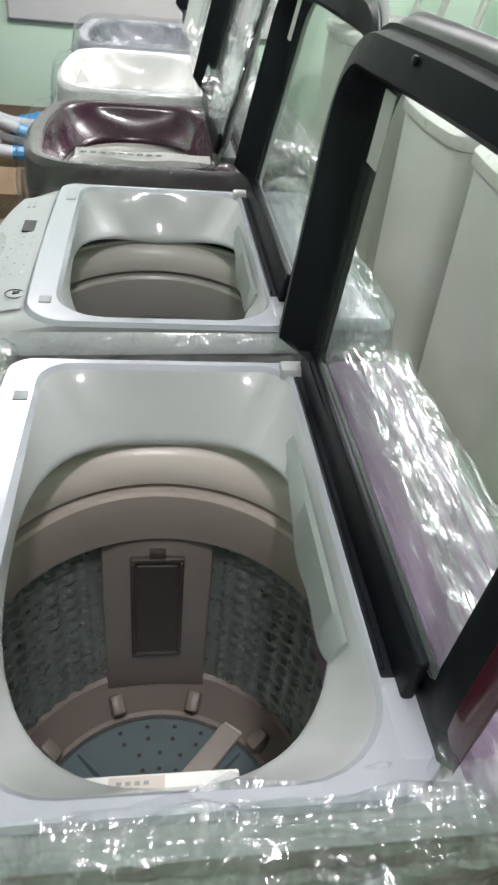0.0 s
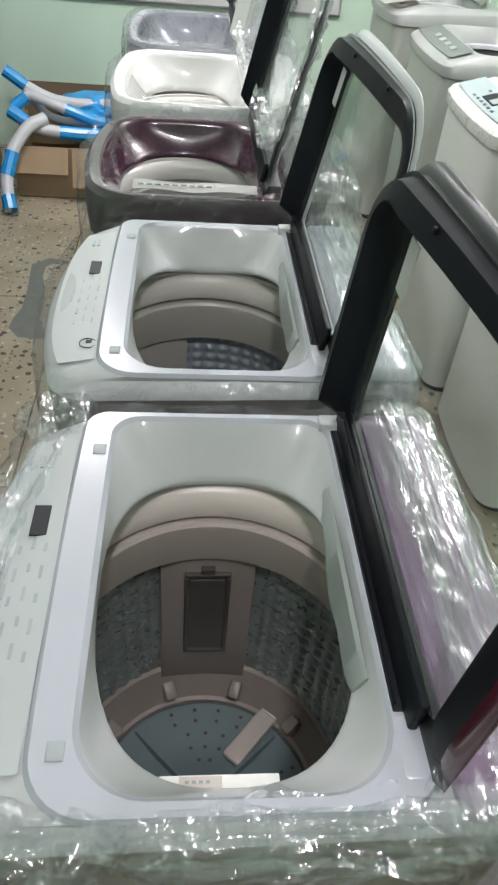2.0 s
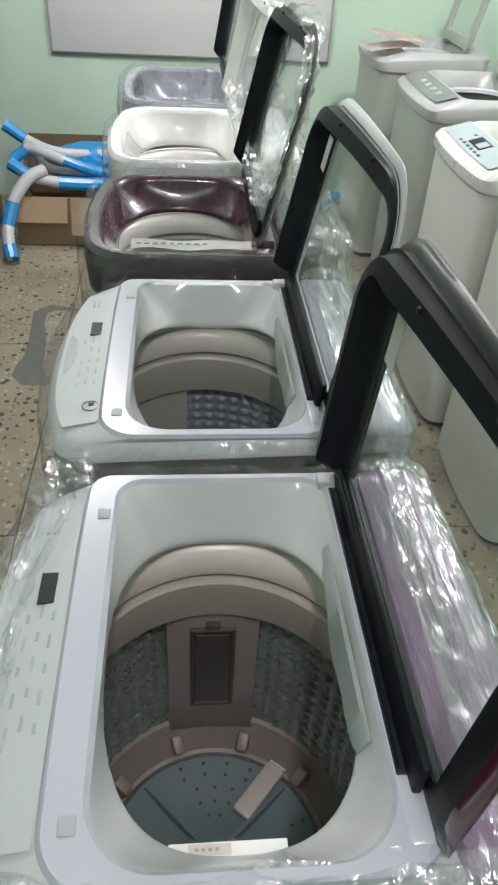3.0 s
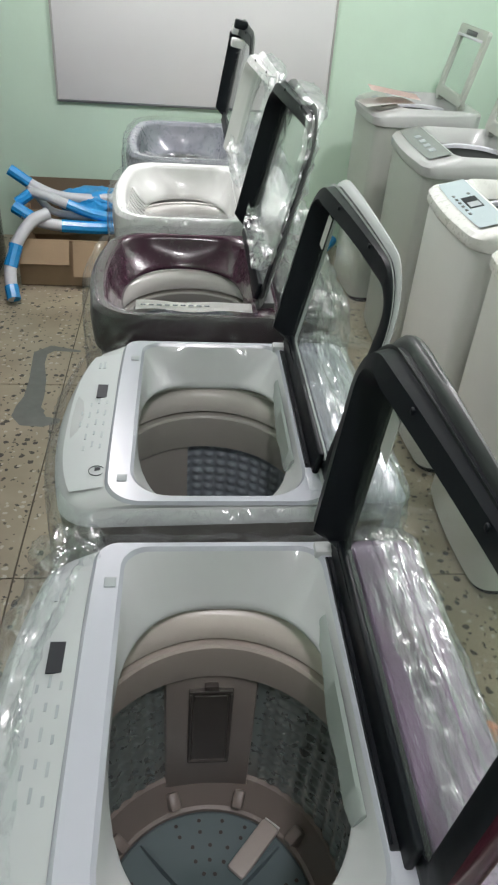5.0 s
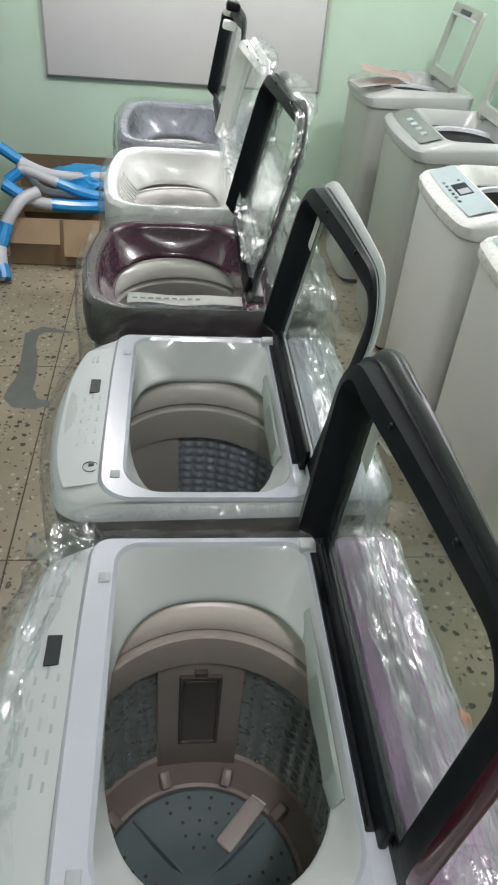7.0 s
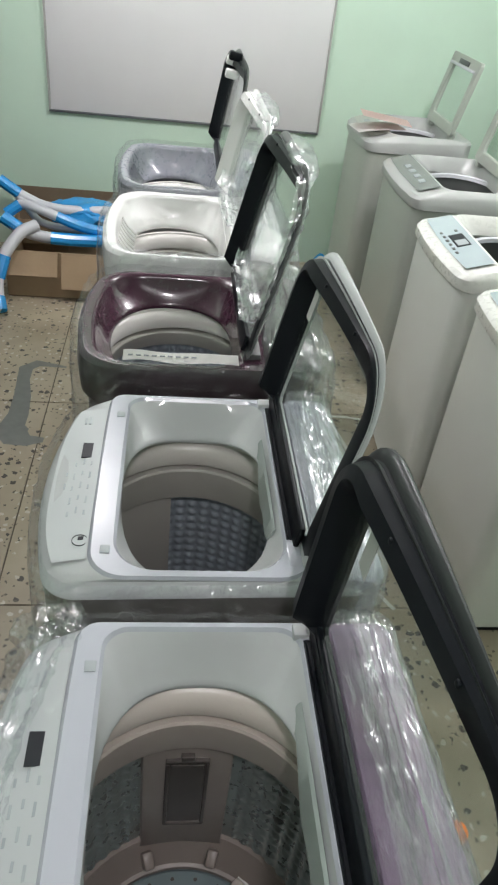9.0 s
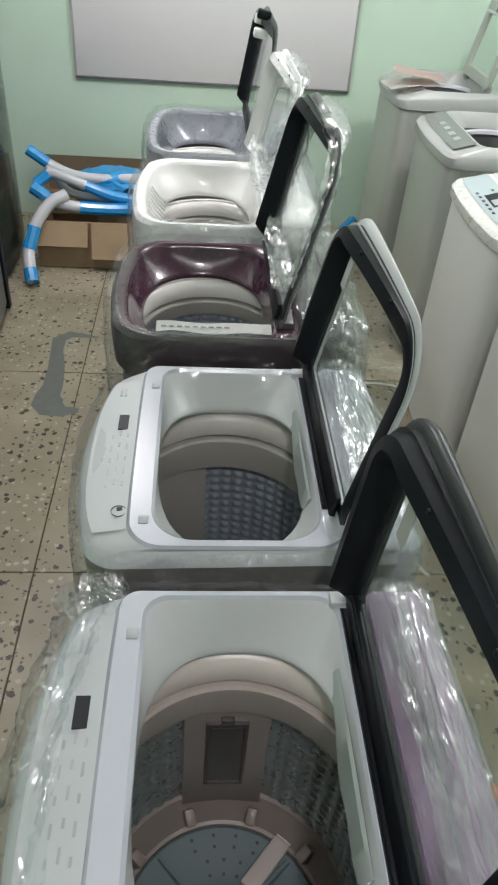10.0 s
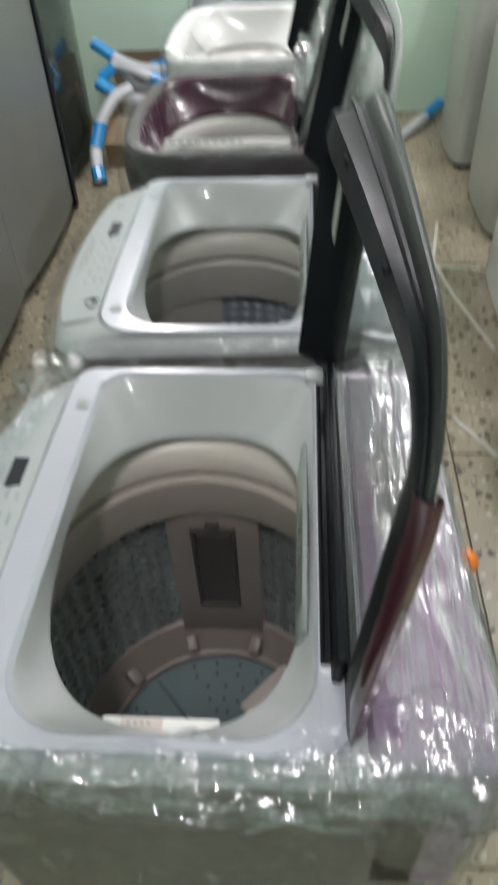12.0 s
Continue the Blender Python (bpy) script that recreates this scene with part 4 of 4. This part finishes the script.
# ---- washing machines against the other side ----
def make_side_washer(x, y0, y1, zt, body_mat, panel_mat, label, marks):
    w = y1 - y0
    h = w / 2
    t = base("washing_machine", (x, (y0 + y1) / 2, 0), 0, label, "washing machine", "machines along the far aisle")
    bm = loft(bmesh.new(), [rrect(0.012, 0.53, -h + 0.008, h - 0.008, 0.05, 0.03, 0.022), rrect(0.012, 0.53, -h + 0.008, h - 0.008, 0.05, zt - 0.085, 0.022), rrect(0.016, 0.52, -h + 0.012, h - 0.012, 0.05, zt - 0.082, 0.022)])
    part("body", bm, body_mat, t, "painted steel cabinet with rounded front edges")
    part("plinth", loft(bmesh.new(), [rrect(0.03, 0.52, -h + 0.02, h - 0.02, 0.05, 0.0, 0.02), rrect(0.03, 0.52, -h + 0.02, h - 0.02, 0.05, 0.032, 0.02)]), M_BLACK, t)
    loops = [rrect(0.004, 0.54, -h, h, 0.055, zt - 0.080, 0.024), rrect(0.0, 0.54, -h, h, 0.055, zt - 0.072, 0.025), rrect(0.0, 0.54, -h, h, 0.055, zt - 0.012, 0.025, tilt=0.03), rrect(0.010, 0.53, -h + 0.008, h - 0.008, 0.05, zt, 0.022, tilt=0.028),
             rrect(0.125, 0.46, -h + 0.03, h - 0.03, 0.05, zt + 0.004, 0.0), rrect(0.135, 0.45, -h + 0.04, h - 0.04, 0.05, zt - 0.006, 0.0), rrect(0.15, 0.44, -h + 0.06, h - 0.06, 0.09, zt - 0.06, 0.0)]
    part("top_cover", loft(bmesh.new(), loops), M_TOPWHITE if body_mat is M_OFFWHITE else M_GREYCAP, t, "moulded top with a sloping front")
    def slope(xx):
        return zt - 0.028 + 0.032 * (xx - 0.01) / 0.115 + 0.0075

    def slab(xa, xb, ya, yb, up, thick):
        """A thin plate lying on the sloping panel."""
        ring = ((xa, ya), (xb, ya), (xb, yb), (xa, yb))
        return loft(bmesh.new(), [[(px, py, slope(px) + up - thick) for px, py in ring], [(px, py, slope(px) + up) for px, py in ring]], cap_last=True)
    rows = []
    for i in range(13):
        y = (-h + 0.055) + (2 * h - 0.11) * i / 12
        front = 0.028 - 0.016 * (1 - (y / h) ** 2)
        rows.append([(front + (0.112 - front) * k / 3, y, slope(front + (0.112 - front) * k / 3)) for k in range(4)])
    panel = part("control_panel", loft(bmesh.new(), rows, closed=False), panel_mat, t, "control panel with display and buttons")
    if marks:
        part("display", slab(0.046, 0.092, -0.06, 0.045, 0.002, 0.004), M_INK, panel, "dark display")
        part("display_glass", slab(0.051, 0.087, -0.053, -0.008, 0.003, 0.002), M_MIDINK, panel, "", 0)
        for i in range(6):
            for k in range(2):
                part("button", slab(0.028 + 0.05 * k * (i > 4), 0.036 + 0.05 * k * (i > 4), -0.11 + 0.036 * i, -0.095 + 0.036 * i, 0.002, 0.004), M_DARKPANEL, panel)
    else:
        for i in range(4):
            part("button", slab(0.05, 0.075, -0.16 + 0.075 * i, -0.12 + 0.075 * i, 0.002, 0.004), M_MIDINK, panel)
    ring_profile_bm = ring_profile(bmesh.new(), 0.295, 0, [(0.20, zt - 0.06), (0.185, zt - 0.05), (0.165, zt - 0.055), (0.160, zt - 0.10), (0.158, zt - 0.45), (0.01, zt - 0.46)], 56)
    part("tub", ring_profile_bm, M_DARKGREY, t, "dark tub mouth")
    part("tub_ring", ring_profile(bmesh.new(), 0.295, 0, [(0.176, zt - 0.05), (0.170, zt - 0.042), (0.160, zt - 0.046), (0.157, zt - 0.06)], 56), M_HOSE, t, "pale ring at the tub mouth")
    m = Matrix.Translation((0.44, 0, zt + 0.01)) @ Matrix.Rotation(radians(12), 4, "Y")
    lid = part("lid", loft(bmesh.new(), [[m @ Vector((q[2], q[1], -q[0])) for q in rrect(-0.34 + g, -0.0 - g, -h + 0.06 + g, h - 0.06 - g, 0.02, n)] for g, n in ((0.05, 0.0), (0.05, -0.016), (0.044, -0.02), (0.0, -0.018), (0.0, 0.0), (0.05, 0.0))]), M_CABGREY, t, "raised grey lid frame")
    pane = part("glass_pane", loft(bmesh.new(), [[m @ Vector((q[2], q[1], -q[0])) for q in rrect(-0.292, -0.048, -h + 0.108, h - 0.108, 0.01, n)] for n in (-0.010, -0.006)], cap_first=True, cap_last=True), M_GLASS, lid, "clear pane", 0)
    pane.visible_shadow = False
    bm = boxed(-0.026, -0.018, -0.07, 0.07, 0.30, 0.322, bevel=0.003)
    bm.transform(m)
    part("handle_recess", bm, M_DARKGREY, lid, "dark handle slot")
    bm = boxed(-0.034, -0.016, -h + 0.10, h - 0.10, 0.285, 0.297, bevel=0.003)
    bm.transform(m)
    part("latch_bar", bm, M_HOSE, lid, "pale latch bar")
    for side in (-1, 1):
        part("hinge_knuckle", boxed(0.425, 0.462, side * (h - 0.10) - 0.02, side * (h - 0.10) + 0.02, zt - 0.012, zt + 0.03, bevel=0.006), M_CABGREY, t)
    return t


make_side_washer(0.76, 3.02, 3.56, 1.02, M_CABGREY, M_CABGREY, "grey washing machine with raised lid and papers on top", False)
make_side_washer(0.80, 2.25, 2.86, 0.99, M_CABGREY, M_DARKPANEL, "grey-green washing machine with silver panel and raised lid", False)
make_side_washer(0.737, 1.45, 2.02, 0.985, M_OFFWHITE, M_LCD, "off-white washing machine with blue-grey button panel and raised lid", True)
make_side_washer(0.75, 0.82, 1.38, 0.985, M_OFFWHITE, M_LCD, "off-white washing machine with blue-grey panel beside its twin", True)

# ---- refrigerators along the opposite aisle ----
def make_fridge(x, y0, y1, mat, label, strip=False):
    t = base("refrigerator", (x, (y0 + y1) / 2, 0), 0, label, "refrigerator")
    h = (y1 - y0) / 2
    part("cabinet", boxed(-0.55, -0.055, -h + 0.01, h - 0.01, 0.03, 1.72, bevel=0.01), M_DARKGREY, t)
    for z0, z1 in ((0.06, 1.18), (1.195, 1.72)):
        rows = []
        for i in range(15):
            f = -1 + 2 * i / 14
            rows.append([(-0.012 * abs(f) ** 4 - 0.0 + 0.012 * (1 - f * f), f * h, z) for z in (z0, z1)])
        bm = loft(bmesh.new(), rows, closed=False)
        bmesh.ops.solidify(bm, geom=bm.faces, thickness=0.045)
        door = part("door", bm, mat, t, "brushed steel door")
    if strip:
        part("side_strip", boxed(-0.06, 0.0, h + 0.002, h + 0.045, 0.02, 1.72, bevel=0.004), M_BLACK, t, "black side strip")
    for fy in (-h + 0.05, h - 0.05):
        part("foot", boxed(-0.12, -0.08, fy - 0.02, fy + 0.02, 0, 0.032), M_BLACK, t)
    return t
make_fridge(-1.12, 1.77, 2.60, M_STEEL, "tall brushed steel refrigerator with black side strip", True)
make_fridge(-1.20, 2.76, 3.46, M_GLOSSDARK, "tall glossy dark grey refrigerator that mirrors hoses beside it")
make_fridge(-1.118, 0.74, 1.764, M_STEEL, "tall brushed steel refrigerator standing beside another")

# ---- boxes and hoses in the corner ----
def make_box(x, y, turn, lx, ly, lz, back):
    t = base("cardboard_box", (x, y, 0), turn, "open brown cardboard box with folded flaps by the wall", "box", "cardboard boxes")
    th = 0.006
    for x0, x1, y0, y1 in ((-lx / 2, lx / 2, -ly / 2, -ly / 2 + th), (-lx / 2, lx / 2, ly / 2 - th, ly / 2), (-lx / 2, -lx / 2 + th, -ly / 2 + th, ly / 2 - th), (lx / 2 - th, lx / 2, -ly / 2 + th, ly / 2 - th)):
        part("side_panel", boxed(x0, x1, y0, y1, 0.006, lz), M_CARD, t)
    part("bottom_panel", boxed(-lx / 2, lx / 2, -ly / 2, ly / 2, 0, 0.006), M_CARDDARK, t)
    for x0, x1, turn_x, long in ((-lx / 2, -0.02, 62, 0.13), (0.0, lx / 2, 70, 0.19)):
        bm = boxed(x0, x1, -long, 0, -0.003, 0.003)
        bm.transform(Matrix.Translation((0, -ly / 2 - 0.004, lz)) @ Matrix.Rotation(radians(turn_x), 4, "X"))
        part("flap", bm, M_CARD, t)
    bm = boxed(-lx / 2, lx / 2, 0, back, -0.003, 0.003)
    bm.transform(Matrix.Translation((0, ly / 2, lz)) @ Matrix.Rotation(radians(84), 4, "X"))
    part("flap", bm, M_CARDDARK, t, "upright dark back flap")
    return t


def make_hose(pts, r, label, bands):
    t = base("drain_hose", pts[0], 0, label, "hose", "wrapped drain hoses")
    o = Vector(pts[0])
    loc = [Vector(p) - o for p in pts]
    part("pipe", tube(bmesh.new(), loc, r, 12, 0.018, 0.006), M_HOSE, t, "grey corrugated hose")
    for a, b in bands:
        seg = loc[a:b + 1]
        part("wrap", tube(bmesh.new(), seg, r * 1.12, 10), M_BLUE, t, "blue printed wrapping")
    return t


make_box(-0.77, 3.37, 0, 0.60, 0.48, 0.265, 0.11)
make_hose([(-1.12, 3.40, 0.55), (-1.02, 3.40, 0.48), (-0.88, 3.40, 0.42), (-0.72, 3.42, 0.40), (-0.50, 3.45, 0.40), (-0.42, 3.5, 0.36)], 0.028, "grey corrugated drain hose with a blue end lying over a box", [(0, 1)])
make_hose([(-1.08, 3.24, 0.40), (-0.97, 3.20, 0.345), (-0.83, 3.19, 0.322), (-0.70, 3.20, 0.315), (-0.56, 3.22, 0.31), (-0.45, 3.26, 0.30)], 0.031, "drain hose in blue and clear wrapping lying over a box", [(0, 1), (2, 5)])
make_hose([(-1.07, 3.27, 0.41), (-1.0, 3.30, 0.455), (-0.93, 3.28, 0.455), (-0.80, 3.25, 0.42), (-0.66, 3.24, 0.375), (-0.50, 3.27, 0.34)], 0.026, "drain hose with blue wrapping bent over another hose", [(0, 1), (3, 5)])
make_hose([(-0.90, 3.20, 0.385), (-0.98, 3.14, 0.355), (-1.055, 3.06, 0.26), (-1.085, 3.0, 0.16), (-1.075, 2.92, 0.085), (-1.058, 2.87, 0.033)], 0.032, "grey drain hose with blue wrapping hanging to the floor", [(2, 3), (4, 5)])
make_hose([(-1.06, 3.42, 0.50), (-0.98, 3.36, 0.43), (-0.90, 3.30, 0.37), (-0.78, 3.28, 0.35), (-0.60, 3.30, 0.34)], 0.020, "thin grey hose among wrapped hoses on a box", [])


def make_bag(x, y, z):
    """A crumpled blue plastic bag that lies in the box."""
    bm = bmesh.new()
    bmesh.ops.create_icosphere(bm, subdivisions=4, radius=1.0)
    for v in bm.verts:
        p = Vector((v.co.x * 0.19, v.co.y * 0.09, v.co.z * 0.045))
        v.co = p + v.co.normalized() * crumple(p, 0.018, 16.0, 3.0)
    ob = tagged(link_mesh("plastic_bag", bm, M_BLUE, 30), "crumpled blue plastic bag lying in the cardboard box", "bag")
    ob.location = (x, y, z)
make_bag(-0.68, 3.50, 0.36)
make_box(-0.80, 3.70, 0, 0.64, 0.14, 0.25, 0.155)

pipe = make_hose([(0.52, 3.39, 0.03), (0.60, 3.52, 0.034), (0.70, 3.67, 0.045), (0.80, 3.82, 0.07)], 0.028, "grey pipe end in blue wrapping lying on the floor", [(2, 3)])


def make_packet(x, y, z, turn):
    t = base("paper_packet", (x, y, z), turn, "pale cream paper packet lying in the drum", "packet")
    part("pouch", boxed(-0.016, 0.016, -0.048, 0.048, 0, 0.012, bevel=0.005), M_CREAM, t)
    part("seam", boxed(-0.014, 0.014, 0.049, 0.056, 0.003, 0.008), M_PAPER, t)
make_packet(-0.062, -0.128, 0.506, -42)


def make_papers(x, y, z):
    for k, (dx, dy, turn, mat, label) in enumerate(((0.0, 0.0, 8, M_PAPER, "stack of white leaflets on a washing machine"), (0.012, 0.02, -6, M_PINKPAPER, "pink and white leaflet lying on other papers"))):
        rows = []
        for i in range(9):
            u = i / 8
            rows.append([(0.25 * u, 0.17 * v, 0.004 + 0.022 * k + 0.030 * k * (1 - u) - 0.022 * (1 - k) * (1 - u) ** 2) for v in (0, 0.5, 1)])
        bm = loft(bmesh.new(), rows, closed=False)
        bmesh.ops.solidify(bm, geom=bm.faces, thickness=0.014 if k == 0 else 0.004)
        ob = tagged(link_mesh("leaflet", bm, mat, 20), label, "papers", "leaflets on a machine")
        ob.matrix_basis = pose(x + dx, y + dy, z, 0, 0, turn)
make_papers(0.715, 3.06, 1.036)

cap = bmesh.new()
bmesh.ops.create_uvsphere(cap, u_segments=16, v_segments=10, radius=0.012)
cap_ob = tagged(link_mesh("orange_cap", cap, M_ORANGE), "small round orange plastic cap at a machine's rear edge", "cap")
cap_ob.location = (0.136, -0.255, 1.036)

def make_strap(pts, label):
    """A flat plastic strap that lies on the floor."""
    pts = [Vector((x, y, 0.002)) for x, y in pts]
    rows = []
    for i in range(25):
        f = i / 24 * (len(pts) - 1)
        k = min(int(f), len(pts) - 2)
        p = pts[k].lerp(pts[k + 1], f - k)
        side = (pts[k + 1] - pts[k]).cross(Vector((0, 0, 1))).normalized() * 0.007
        wave = Vector((0, 0, 0.0015 * (1 + math.sin(i * 0.8))))
        rows.append([p - side, p - side + Vector((0, 0, 0.001)) + wave, p + side + Vector((0, 0, 0.001)) + wave, p + side])
    tagged(link_mesh("packing_strap", loft(bmesh.new(), rows, cap_first=True, cap_last=True), M_WIRE, 30), label, "strap", "straps on the floor")
make_strap([(0.613, 2.44), (0.55, 2.10), (0.60, 1.82), (0.69, 1.47)], "long pale plastic packing strap lying on the terrazzo floor")
make_strap([(0.527, 2.06), (0.66, 2.05), (0.735, 2.03)], "pale plastic strap lying across another on the floor")
make_strap([(0.489, 1.09), (0.54, 1.01), (0.595, 0.92)], "short pale plastic strap lying on the terrazzo floor")

# ---- grey patch on the floor ----
def make_stain():
    path = [(-0.66, 2.385, 0.010), (-0.74, 2.40, 0.022), (-0.80, 2.41, 0.036), (-0.845, 2.36, 0.042), (-0.84, 2.26, 0.038), (-0.82, 2.12, 0.046), (-0.81, 1.98, 0.052), (-0.82, 1.90, 0.066), (-0.815, 1.85, 0.085), (-0.79, 1.81, 0.075), (-0.74, 1.79, 0.045), (-0.68, 1.80, 0.02)]
    rows = []
    for i, (x, y, r) in enumerate(path):
        a, b = path[max(i - 1, 0)], path[min(i + 1, len(path) - 1)]
        d = Vector((b[0] - a[0], b[1] - a[1])).normalized()
        rows.append([(x - d.y * 0.8 * r * s + 0.012 * noise.noise((i * 1.3, s, 0)), y + d.x * 0.8 * r * s, 0.001) for s in (-1, -0.5, 0, 0.5, 1)])
    return tagged(link_mesh("floor_patch", loft(bmesh.new(), rows, closed=False), M_STAIN, 0), "smeared grey cement patch on the terrazzo floor", "floor stain", kind="structure")
make_stain()

# ---- terrazzo slabs of the floor ----
SX, SY = 1.16, 1.15
slabs = {}
for i in range(-1, 3):
    for j in range(-3, 4):
        x0, y0 = max(X0 - 0.1, -0.70 + (i - 1) * SX), max(Y0 - 0.1, 0.93 + j * SY)
        x1, y1 = min(X1 + 0.1, -0.70 + i * SX), min(Y1 + 0.1, 0.93 + (j + 1) * SY)
        if x1 - x0 < 0.05 or y1 - y0 < 0.05:
            continue
        ob = part("slab", boxed(x0 + 0.003, x1 - 0.003, y0 + 0.003, y1 - 0.003, -0.02, 0.0), M_FLOOR, floor, "", 0)
